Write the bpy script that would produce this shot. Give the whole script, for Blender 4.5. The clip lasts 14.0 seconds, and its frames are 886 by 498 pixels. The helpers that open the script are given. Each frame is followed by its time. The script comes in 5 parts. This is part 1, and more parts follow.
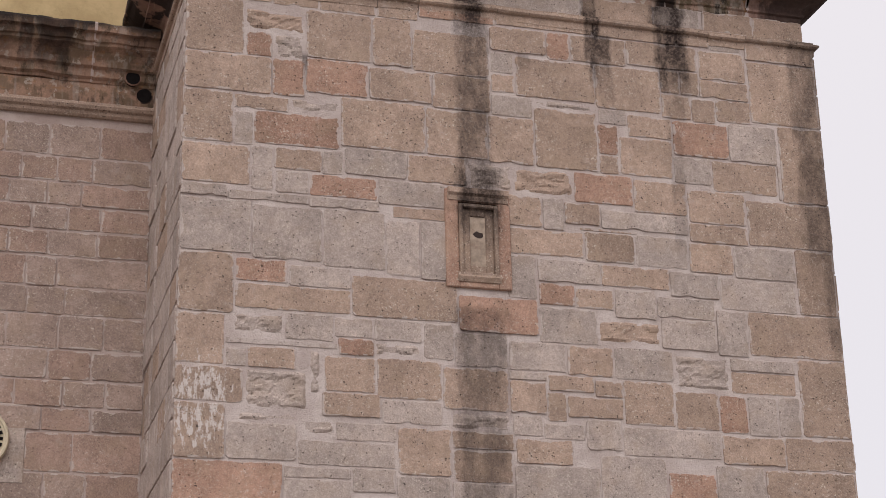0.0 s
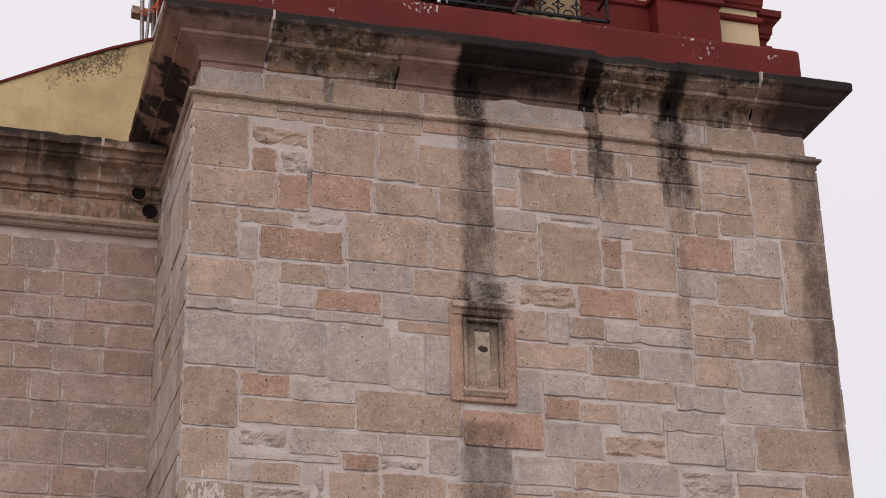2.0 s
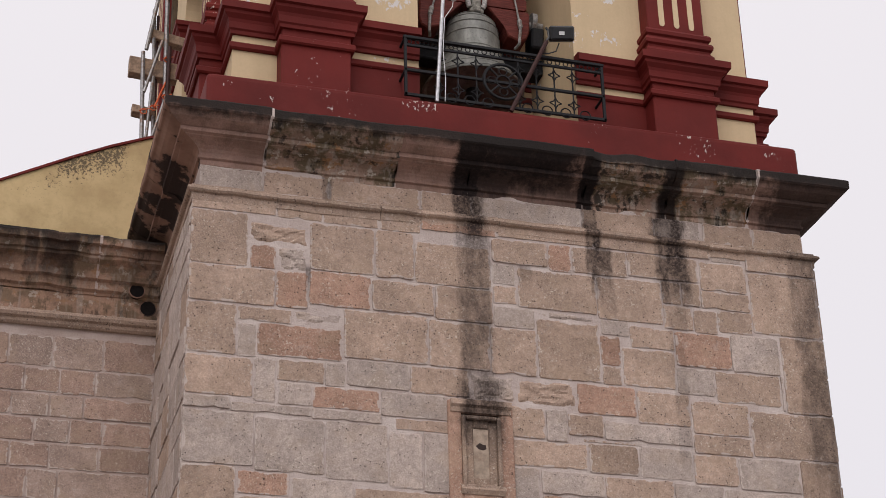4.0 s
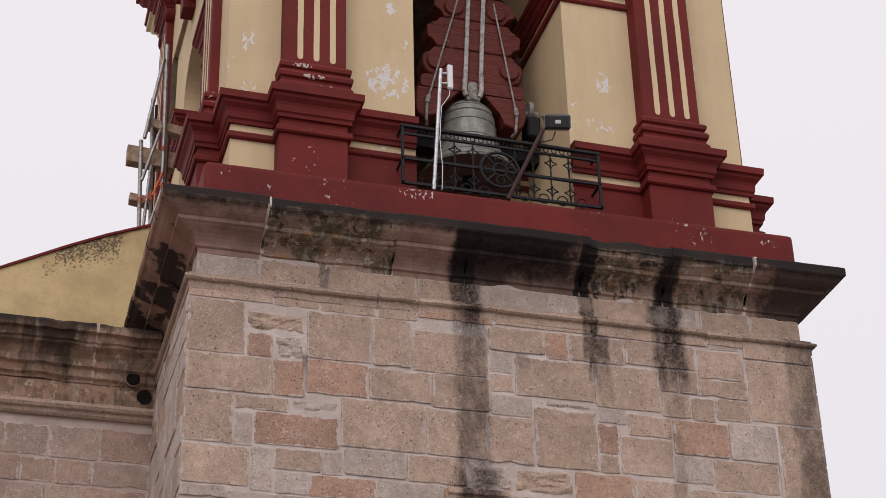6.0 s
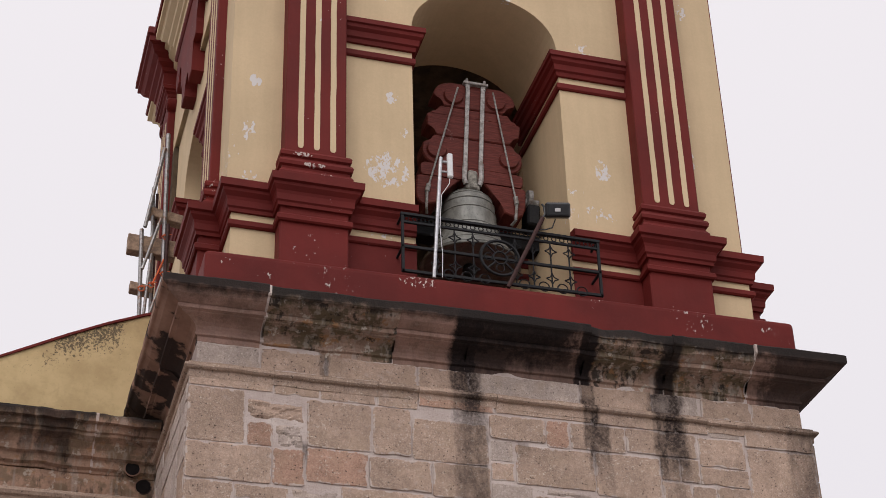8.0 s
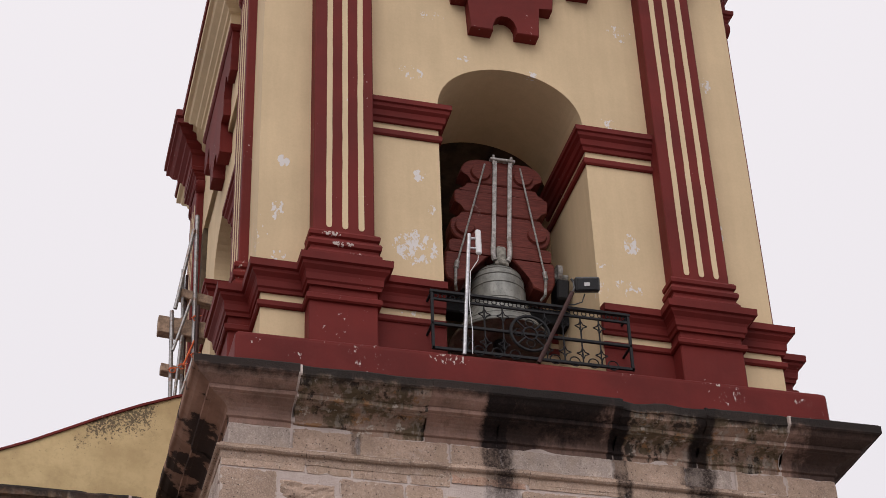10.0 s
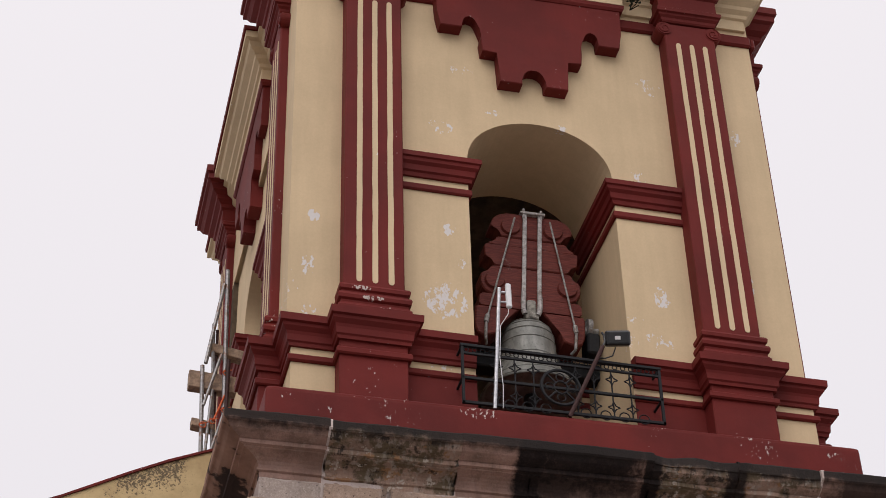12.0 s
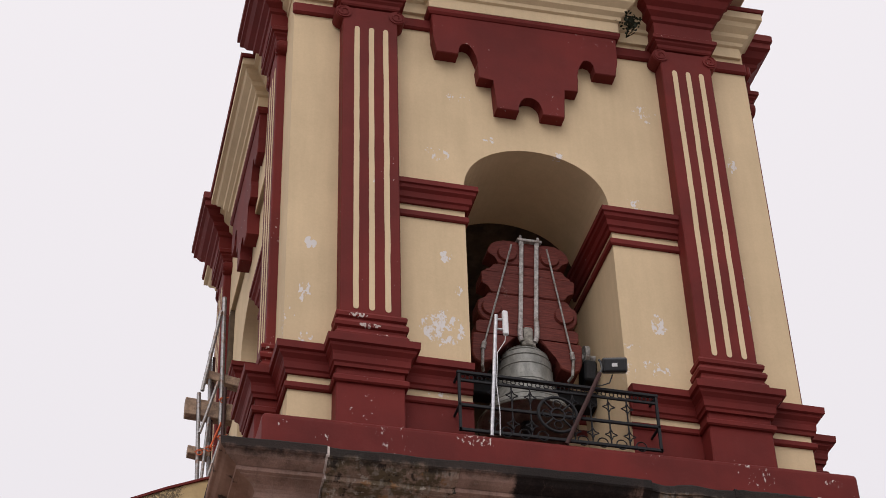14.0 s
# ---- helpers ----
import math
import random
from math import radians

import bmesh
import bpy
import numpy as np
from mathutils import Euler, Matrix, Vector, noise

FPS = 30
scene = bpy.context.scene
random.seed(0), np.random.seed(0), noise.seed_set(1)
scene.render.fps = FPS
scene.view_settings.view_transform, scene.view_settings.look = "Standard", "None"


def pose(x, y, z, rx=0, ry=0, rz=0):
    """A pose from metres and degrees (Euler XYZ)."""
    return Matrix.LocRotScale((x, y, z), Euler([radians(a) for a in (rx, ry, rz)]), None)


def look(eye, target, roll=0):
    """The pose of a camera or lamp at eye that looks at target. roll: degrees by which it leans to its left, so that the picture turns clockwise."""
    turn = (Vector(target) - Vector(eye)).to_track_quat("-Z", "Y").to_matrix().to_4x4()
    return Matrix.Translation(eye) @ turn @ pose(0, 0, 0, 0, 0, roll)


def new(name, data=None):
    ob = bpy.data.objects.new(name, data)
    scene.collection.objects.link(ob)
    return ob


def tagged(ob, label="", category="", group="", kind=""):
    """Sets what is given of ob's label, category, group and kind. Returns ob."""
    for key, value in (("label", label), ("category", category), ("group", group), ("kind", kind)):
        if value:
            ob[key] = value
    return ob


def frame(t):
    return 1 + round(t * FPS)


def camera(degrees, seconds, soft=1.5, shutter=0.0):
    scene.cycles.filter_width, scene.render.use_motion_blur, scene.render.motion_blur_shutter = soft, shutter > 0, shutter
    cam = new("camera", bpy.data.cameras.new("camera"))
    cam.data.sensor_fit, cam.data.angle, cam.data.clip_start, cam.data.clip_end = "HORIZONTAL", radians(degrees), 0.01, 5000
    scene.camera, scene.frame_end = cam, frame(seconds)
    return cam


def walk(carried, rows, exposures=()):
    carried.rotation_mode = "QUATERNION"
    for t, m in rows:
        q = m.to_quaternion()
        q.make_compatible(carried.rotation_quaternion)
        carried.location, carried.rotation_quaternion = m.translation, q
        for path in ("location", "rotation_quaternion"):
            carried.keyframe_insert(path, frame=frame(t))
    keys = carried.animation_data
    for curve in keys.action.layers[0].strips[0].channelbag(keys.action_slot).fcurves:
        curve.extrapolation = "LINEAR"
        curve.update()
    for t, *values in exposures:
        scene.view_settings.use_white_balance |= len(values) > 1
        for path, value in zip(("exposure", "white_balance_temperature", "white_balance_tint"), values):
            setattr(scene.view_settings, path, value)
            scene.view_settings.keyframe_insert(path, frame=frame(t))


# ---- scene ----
# The camera stands on a tripod and tilts up the tower, with a small pan on the way.
cam = camera(27.53, 14.0, soft=0.8)
EYE = (-1.847, -13.994, 1.6)
# seconds, yaw, pitch, roll
ROWS = [
    (0, -15.946, 20.327, 1.167),
    (0.5, -15.889, 21.291, 1.174),
    (1, -15.812, 22.207, 1.253),
    (1.5, -15.780, 23.103, 1.227),
    (2, -15.762, 23.942, 1.234),
    (2.5, -15.744, 24.738, 1.266),
    (3, -15.758, 25.509, 1.260),
    (5.5, -15.840, 29.163, 1.376),
    (6, -15.845, 29.806, 1.392),
    (6.5, -15.827, 30.407, 1.416),
    (7, -15.818, 31.094, 1.442),
    (7.5, -15.807, 31.841, 1.468),
    (8, -15.782, 32.598, 1.484),
    (10.5, -14.027, 35.604, 1.741),
    (11, -13.727, 36.108, 1.560),
    (11.5, -13.623, 36.481, 1.429),
    (12, -13.584, 36.798, 1.380),
    (12.5, -13.536, 37.064, 1.454),
    (13, -13.581, 37.358, 1.433),
    (13.5, -13.639, 37.555, 1.420),
    (14, -13.640, 37.655, 1.479),
]
walk(cam, [(t, pose(*EYE, 90 + pitch, roll, yaw)) for t, yaw, pitch, roll in ROWS])

# ---- light: a bright overcast sky, brighter overhead, and a very soft sun behind the cloud ----
SUN_UP, SUN_FROM = 50.0, 215.0
world = bpy.data.worlds.new("overcast")
scene.world = world
world.use_nodes = True
wn, wl = world.node_tree.nodes, world.node_tree.links
wn.clear()
w_out = wn.new("ShaderNodeOutputWorld")
w_add = wn.new("ShaderNodeAddShader")
w_blue = wn.new("ShaderNodeBackground")
w_cloud = wn.new("ShaderNodeBackground")
w_sky = wn.new("ShaderNodeTexSky")
w_sky.sky_type, w_sky.sun_disc = "NISHITA", False
w_sky.sun_elevation, w_sky.sun_rotation = radians(SUN_UP), radians(SUN_FROM)
w_blue.inputs["Strength"].default_value = 0.02
wl.new(w_sky.outputs[0], w_blue.inputs["Color"])
w_co = wn.new("ShaderNodeTexCoord")
w_sep = wn.new("ShaderNodeSeparateXYZ")
w_ramp = wn.new("ShaderNodeValToRGB")
w_noise = wn.new("ShaderNodeTexNoise")
w_noise.inputs["Scale"].default_value, w_noise.inputs["Detail"].default_value = 1.6, 3.0
w_mix = wn.new("ShaderNodeMath")
w_mix.operation = "MULTIPLY_ADD"
w_mix.inputs[1].default_value, w_mix.inputs[2].default_value = 0.10, -0.05
w_sum = wn.new("ShaderNodeMath")
w_sum.operation = "ADD"
wl.new(w_co.outputs["Generated"], w_sep.inputs[0])
wl.new(w_co.outputs["Generated"], w_noise.inputs["Vector"])
wl.new(w_noise.outputs[0], w_mix.inputs[0])
wl.new(w_sep.outputs["Z"], w_sum.inputs[0])
wl.new(w_mix.outputs[0], w_sum.inputs[1])
wl.new(w_sum.outputs[0], w_ramp.inputs["Fac"])
w_ramp.color_ramp.elements[0].position, w_ramp.color_ramp.elements[0].color = 0.0, (0.72, 0.67, 0.685, 1)
w_ramp.color_ramp.elements[1].position, w_ramp.color_ramp.elements[1].color = 1.0, (1.05, 0.98, 0.99, 1)
e = w_ramp.color_ramp.elements.new(0.72)
e.color = (0.87, 0.82, 0.835, 1)
wl.new(w_ramp.outputs[0], w_cloud.inputs["Color"])
w_cloud.inputs["Strength"].default_value = 1.0
wl.new(w_blue.outputs[0], w_add.inputs[0])
wl.new(w_cloud.outputs[0], w_add.inputs[1])
wl.new(w_add.outputs[0], w_out.inputs[0])

sun_data = bpy.data.lights.new("sun", "SUN")
sun_data.energy, sun_data.angle, sun_data.color = 1.42, radians(50), (1.0, 0.95, 0.92)
sun = new("sun", sun_data)
sun_dir = Vector((-0.30, -0.62, 0.72))
sun.matrix_world = look(sun_dir * 40, (0, 0, 0))


# ---- materials ----
class Graph:
    """Short notation for shader nodes."""

    def __init__(self, name):
        self.mat = bpy.data.materials.new(name)
        self.mat.use_nodes = True
        self.t = self.mat.node_tree
        self.bsdf = self.t.nodes["Principled BSDF"]
        self.pos = self.t.nodes.new("ShaderNodeNewGeometry").outputs["Position"]
        sep = self.t.nodes.new("ShaderNodeSeparateXYZ")
        self.t.links.new(self.pos, sep.inputs[0])
        self.x, self.y, self.z = sep.outputs

    def put(self, socket, v):
        if isinstance(v, bpy.types.NodeSocket):
            self.t.links.new(v, socket)
        elif isinstance(v, tuple) and len(v) == 3 and socket.type == "RGBA":
            socket.default_value = (*v, 1)
        else:
            socket.default_value = v

    def math(self, op, a, b=0.0, c=0.0):
        n = self.t.nodes.new("ShaderNodeMath")
        n.operation = op
        for s, v in zip(n.inputs, (a, b, c)):
            self.put(s, v)
        return n.outputs[0]

    def ramp(self, v, lo, hi, a=0.0, b=1.0):
        n = self.t.nodes.new("ShaderNodeMapRange")
        n.interpolation_type = "SMOOTHSTEP"
        for s, q in zip(n.inputs[:5], (v, lo, hi, a, b)):
            self.put(s, q)
        return n.outputs[0]

    def noise(self, scale, detail=3.0, rough=0.55, vec=None, stretch=None, w=None):
        n = self.t.nodes.new("ShaderNodeTexNoise")
        n.inputs["Scale"].default_value, n.inputs["Detail"].default_value, n.inputs["Roughness"].default_value = scale, detail, rough
        v = vec or self.pos
        if stretch:
            m = self.t.nodes.new("ShaderNodeMapping")
            m.inputs["Scale"].default_value = stretch
            self.put(m.inputs["Vector"], v)
            v = m.outputs[0]
        self.put(n.inputs["Vector"], v)
        return n.outputs[0]

    def voronoi(self, scale, feature="F1"):
        n = self.t.nodes.new("ShaderNodeTexVoronoi")
        n.feature = feature
        n.inputs["Scale"].default_value = scale
        self.put(n.inputs["Vector"], self.pos)
        return n.outputs["Distance"]

    def mix(self, fac, a, b, blend="MIX"):
        n = self.t.nodes.new("ShaderNodeMix")
        n.data_type, n.blend_type = "RGBA", blend
        self.put(n.inputs[0], fac)
        self.put(n.inputs[6], a)
        self.put(n.inputs[7], b)
        return n.outputs[2]

    def random(self):
        return self.t.nodes.new("ShaderNodeObjectInfo").outputs["Random"]

    def island(self):
        return self.t.nodes.new("ShaderNodeNewGeometry").outputs["Random Per Island"]

    def done(self, colour, rough=0.9, height=None, strength=0.5, dist=0.01, metal=0.0):
        self.put(self.bsdf.inputs["Base Color"], colour)
        self.put(self.bsdf.inputs["Roughness"], rough)
        self.put(self.bsdf.inputs["Metallic"], metal)
        self.bsdf.inputs["Specular IOR Level"].default_value = 0.5 if rough < 0.6 else 0.22 if rough < 0.9 else 0.08
        if height is not None:
            b = self.t.nodes.new("ShaderNodeBump")
            b.inputs["Strength"].default_value, b.inputs["Distance"].default_value = strength, dist
            self.put(b.inputs["Height"], height)
            self.t.links.new(b.outputs[0], self.bsdf.inputs["Normal"])
        return self.mat


def streaks(g, marks, patchy=0.45, grain=0.72):
    """Water stains and other dark marks that run down from above: (middle x, half width, top z, bottom z, strength)."""
    slow = g.math("MULTIPLY_ADD", g.noise(2.2, 3, 0.6, stretch=(3, 3, 0.8)), 1.0, -0.5)
    rough = g.math("MULTIPLY_ADD", g.noise(12.0, 5, 0.7, stretch=(1.2, 1.2, 0.5)), 1.0, -0.5)
    wob = g.math("MULTIPLY_ADD", slow, 0.35, g.math("MULTIPLY", rough, 0.75))
    total = None
    for xc, hw, z1, z0, s in marks:
        d = g.math("ABSOLUTE", g.math("SUBTRACT", g.math("MULTIPLY_ADD", wob, hw * 1.3, g.x), xc))
        a = g.ramp(d, hw * 0.70, hw * 1.25, 1.0, 0.0)
        top = g.ramp(g.z, z1, z1 + 0.08, 1.0, 0.0)
        low = g.ramp(g.math("MULTIPLY_ADD", wob, 0.5, g.z), z0 - 0.1, z0 + 0.35, 0.0, s)
        m = g.math("MULTIPLY", g.math("MULTIPLY", a, top), low)
        total = m if total is None else g.math("MAXIMUM", total, m)
    blot = g.math("MULTIPLY", g.ramp(g.noise(4.0, 5, 0.68, stretch=(1.4, 1.4, 0.7)), 0.33, 0.58, patchy, 1.0), g.ramp(g.noise(38, 4, 0.7), 0.36, 0.56, grain, 1.0))
    return g.math("MULTIPLY", total, blot)


WALL_STAINS = [(2.55, 0.15, 9.7, 8.95, 1.0), (2.57, 0.155, 9.25, 7.5, 0.72), (2.60, 0.20, 7.75, 7.05, 0.9), (2.59, 0.23, 6.45, 4.0, 0.60),
               (3.74, 0.075, 9.8, 8.9, 1.0), (3.81, 0.10, 9.2, 8.62, 0.92), (3.86, 0.075, 8.9, 8.4, 0.45), (4.52, 0.17, 9.8, 8.8, 1.0), (4.54, 0.15, 9.2, 8.58, 0.97), (4.53, 0.10, 8.9, 8.35, 0.5), (4.51, 0.07, 8.3, 6.9, 0.26),
               (1.22, 0.045, 9.8, 9.32, 0.95), (5.95, 0.22, 9.4, 7.0, 0.70), (6.0, 0.12, 7.2, 6.2, 0.55), (1.045, 0.025, 8.68, 8.45, 0.9), (3.06, 0.06, 8.91, 8.72, 0.75)]
DIRT = (0.042, 0.031, 0.028)


def stone_material(name, colour, pits=1.0, marks=WALL_STAINS, spread=0.26):
    g = Graph(name)
    tone = g.ramp(g.random(), 0, 1, 1 - spread, 1 + spread * 0.75)
    big = g.ramp(g.noise(2.6, 4), 0.3, 0.7, 0.86, 1.14)
    mid = g.ramp(g.noise(14, 5, 0.65), 0.25, 0.75, 0.86, 1.13)
    grain = g.math("MULTIPLY", g.ramp(g.noise(150, 2, 0.7), 0.32, 0.68, 0.87, 1.12), g.ramp(g.noise(55, 3, 0.75), 0.35, 0.65, 0.86, 1.12))
    k = g.math("MULTIPLY", g.math("MULTIPLY", tone, big), g.math("MULTIPLY", mid, grain))
    col = g.mix(1.0, colour, k, "MULTIPLY")
    speck = g.ramp(g.noise(85, 2, 0.8), 0.60, 0.66, 0.0, 0.45)
    col = g.mix(speck, col, (0.60, 0.525, 0.46))
    warm = g.ramp(g.noise(4.5, 3), 0.45, 0.72, 0.0, 0.32)
    col = g.mix(warm, col, (0.38, 0.28, 0.20))
    lime = g.math("MULTIPLY", g.ramp(g.noise(7.5, 6, 0.72), 0.56, 0.72), 0.38)
    col = g.mix(lime, col, (0.50, 0.425, 0.385))
    hole = g.math("MULTIPLY", g.ramp(g.voronoi(27), 0.11, 0.23, 1.0, 0.0), g.ramp(g.noise(11.0, 2), 0.44, 0.60, 0.0, pits))
    hole = g.math("MAXIMUM", hole, g.math("MULTIPLY", g.ramp(g.noise(34, 2, 0.6), 0.67, 0.71), g.ramp(g.noise(2.3, 2), 0.42, 0.58, 0.15, pits)))
    col = g.mix(g.math("MULTIPLY", hole, 0.85), col, (0.055, 0.04, 0.035))
    flake = g.math("MULTIPLY", g.ramp(g.noise(42, 4, 0.75), 0.585, 0.64), g.ramp(g.noise(2.1, 3), 0.42, 0.58))
    col = g.mix(g.math("MULTIPLY", flake, 0.75), col, (0.62, 0.54, 0.46))
    # an old limewash patch low on the corner
    dx, dz = g.math("SUBTRACT", g.x, 0.22), g.math("MULTIPLY", g.math("SUBTRACT", g.z, 5.52), 0.62)
    near = g.ramp(g.math("SQRT", g.math("ADD", g.math("MULTIPLY", dx, dx), g.math("MULTIPLY", dz, dz))), 0.14, 0.36, 1.0, 0.0)
    col = g.mix(g.math("MULTIPLY", g.ramp(g.math("MULTIPLY_ADD", near, 0.17, g.noise(15, 7, 0.78, stretch=(1.6, 1.6, 0.6))), 0.645, 0.69), g.ramp(near, 0.0, 0.1, 0.0, 0.8)), col, (0.64, 0.58, 0.55))
    rim = g.t.nodes.new("ShaderNodeAttribute")
    rim.attribute_name = "rim"
    smear = g.ramp(g.math("MULTIPLY_ADD", g.math("SUBTRACT", rim.outputs["Fac"], 1.0), 0.42, g.noise(8.5, 6, 0.68)), 0.47, 0.53, 0.0, 0.85)
    col = g.mix(smear, col, g.mix(g.noise(26, 4, 0.7), (0.40, 0.33, 0.295), (0.59, 0.51, 0.47)))
    dirt = streaks(g, marks)
    col = g.mix(dirt, col, DIRT)
    h = g.math("SUBTRACT", g.math("ADD", g.math("MULTIPLY", g.noise(30, 5, 0.7), 0.5), g.math("MULTIPLY", g.noise(120, 2, 0.7), 0.22)), hole)
    return g.done(col, 0.93, h, 0.7, 0.016)


GREY = stone_material("stone_grey", (0.415, 0.341, 0.303), 0.8, spread=0.10)
TAN = stone_material("stone_tan", (0.380, 0.276, 0.217), 1.0, spread=0.12)
RED = stone_material("stone_red", (0.372, 0.232, 0.174), 1.0, spread=0.12)
BROWN = stone_material("stone_brown", (0.335, 0.242, 0.188), 0.8, spread=0.12)
ROSE = stone_material("nave_stone_rose", (0.338, 0.233, 0.190), 0.6, spread=0.10)
ROSE_GREY = stone_material("nave_stone_grey", (0.340, 0.252, 0.213), 0.6, spread=0.10)
STONE = {"G": GREY, "T": TAN, "R": RED, "B": BROWN, "E": GREY, "F": TAN}


def mortar_material(name, dark, light):
    g = Graph(name)
    col = g.mix(g.ramp(g.noise(3.0, 4), 0.35, 0.65), dark, light)
    col = g.mix(g.ramp(g.noise(24, 5, 0.7), 0.42, 0.75, 0.0, 0.5), col, (0.37, 0.28, 0.24))
    col = g.mix(g.ramp(g.noise(60, 3), 0.6, 0.75, 0.0, 0.5), col, (0.2, 0.15, 0.13))
    col = g.mix(streaks(g, WALL_STAINS), col, DIRT)
    h = g.math("ADD", g.noise(18, 5, 0.7), g.math("MULTIPLY", g.noise(90, 3), 0.4))
    return g.done(col, 0.95, h, 0.8, 0.02)


MORTAR = mortar_material("lime_mortar", (0.465, 0.385, 0.355), (0.590, 0.512, 0.478))
MORTAR_NAVE = mortar_material("nave_mortar", (0.40, 0.31, 0.275), (0.49, 0.40, 0.365))


def cornice_material(name, colour, marks, moss, lip=(10.0, 10.07)):
    g = Graph(name)
    k = g.math("MULTIPLY", g.ramp(g.noise(3.0, 4), 0.3, 0.7, 0.80, 1.15), g.ramp(g.noise(40, 4, 0.7), 0.3, 0.7, 0.92, 1.07))
    k = g.math("MULTIPLY", k, g.ramp(g.noise(150, 2, 0.7), 0.3, 0.7, 0.94, 1.05))
    col = g.mix(1.0, colour, k, "MULTIPLY")
    col = g.mix(g.ramp(g.noise(5, 5, 0.65, stretch=(1.6, 1.6, 0.5)), 0.52, 0.70, 0.0, 0.55), col, (0.14, 0.09, 0.07))
    # lichen, lost skin and soot in patches of their own
    if moss:
        col = g.mix(g.math("MULTIPLY", g.ramp(g.noise(4.2, 6, 0.7), 0.46, 0.56), moss), col, (0.115, 0.088, 0.055))
        col = g.mix(g.math("MULTIPLY", g.ramp(g.noise(5.3, 5, 0.65, stretch=(1, 1, 1.7)), 0.58, 0.62), moss), col, (0.30, 0.165, 0.085))
        col = g.mix(g.math("MULTIPLY", g.ramp(g.noise(9, 5, 0.7), 0.60, 0.64), moss * 0.9), col, (0.50, 0.44, 0.38))
        col = g.mix(g.math("MULTIPLY", g.ramp(g.noise(6, 3, 0.6, stretch=(2.2, 2.2, 0.15)), 0.52, 0.66), moss * 0.55), col, (0.40, 0.35, 0.31))
        col = g.mix(g.math("MULTIPLY", g.ramp(g.noise(3.4, 6, 0.72, stretch=(1.8, 1.8, 0.7)), 0.54, 0.62), moss), col, (0.035, 0.03, 0.026))
    col = g.mix(streaks(g, marks, 0.97, 0.96), col, (0.018, 0.014, 0.014))
    soot = g.math("MULTIPLY", g.ramp(g.math("MULTIPLY_ADD", g.noise(3.2, 6, 0.7), 0.24, g.math("SUBTRACT", g.z, 0.04)), lip[0] + 0.035, lip[1] + 0.05), 0.95)
    col = g.mix(soot, col, (0.026, 0.022, 0.021))
    h = g.math("ADD", g.noise(22, 5, 0.7), g.math("MULTIPLY", g.noise(110, 3), 0.35))
    return g.done(col, 0.93, h, 0.7, 0.016)


# soot and water stains; the mark at x 0.15 also paints the lip's shade
CORN_STAINS_AND_SHADE = [(2.53, 0.15, 10.3, 9.0, 1.0), (3.08, 0.57, 10.3, 9.58, 1.0), (2.75, 0.25, 10.3, 9.40, 0.9), (3.12, 0.54, 10.0, 9.0, 0.5), (3.70, 0.09, 10.3, 9.0, 1.0), (4.53, 0.10, 10.3, 9.0, 0.95), (4.25, 0.14, 10.2, 9.85, 0.7),
               (0.15, 0.42, 10.3, 9.95, 0.6), (2.2, 0.35, 10.3, 9.95, 0.6), (4.10, 0.40, 10.3, 9.93, 0.8), (4.95, 0.40, 10.3, 9.95, 0.75), (1.25, 0.55, 10.3, 9.96, 0.7), (6.1, 0.62, 10.3, 9.3, 0.84), (1.5, 0.3, 10.2, 9.90, 0.7), (0.95, 0.12, 10.2, 9.85, 0.6)]
CORNICE = cornice_material("cornice_stone", (0.325, 0.205, 0.168), CORN_STAINS_AND_SHADE, 0.12)
CORNICE_MOSSY = cornice_material("cornice_stone_lichened", (0.33, 0.225, 0.175), CORN_STAINS_AND_SHADE, 0.9)
SIDE_STAINS = [(-0.27, 0.2, 10.2, 9.5, 0.6)]
NAVE_STAINS = [(-1.27, 0.07, 9.8, 9.25, 0.8), (-1.0, 0.18, 9.68, 9.2, 0.85), (-0.85, 0.2, 9.9, 9.5, 0.6), (-1.7, 0.35, 9.9, 9.3, 0.6), (-0.1, 0.2, 9.9, 9.35, 0.5)]
CORNICE_NAVE = cornice_material("nave_cornice_stone", (0.325, 0.205, 0.148), NAVE_STAINS, 0.6, (9.68, 9.75))


def cornice_side():
    g = Graph("cornice_stone_sooty")
    col = g.mix(g.ramp(g.noise(3.0, 4), 0.3, 0.7), (0.20, 0.118, 0.088), (0.34, 0.21, 0.16))
    soot = g.ramp(g.noise(1.9, 6, 0.6, stretch=(1.0, 1.0, 1.3)), 0.47, 0.52)
    col = g.mix(g.math("MULTIPLY", soot, 0.93), col, (0.035, 0.028, 0.027))
    return g.done(col, 0.93, g.noise(24, 5, 0.7), 0.5, 0.014)


CORNICE_SIDE = cornice_side()


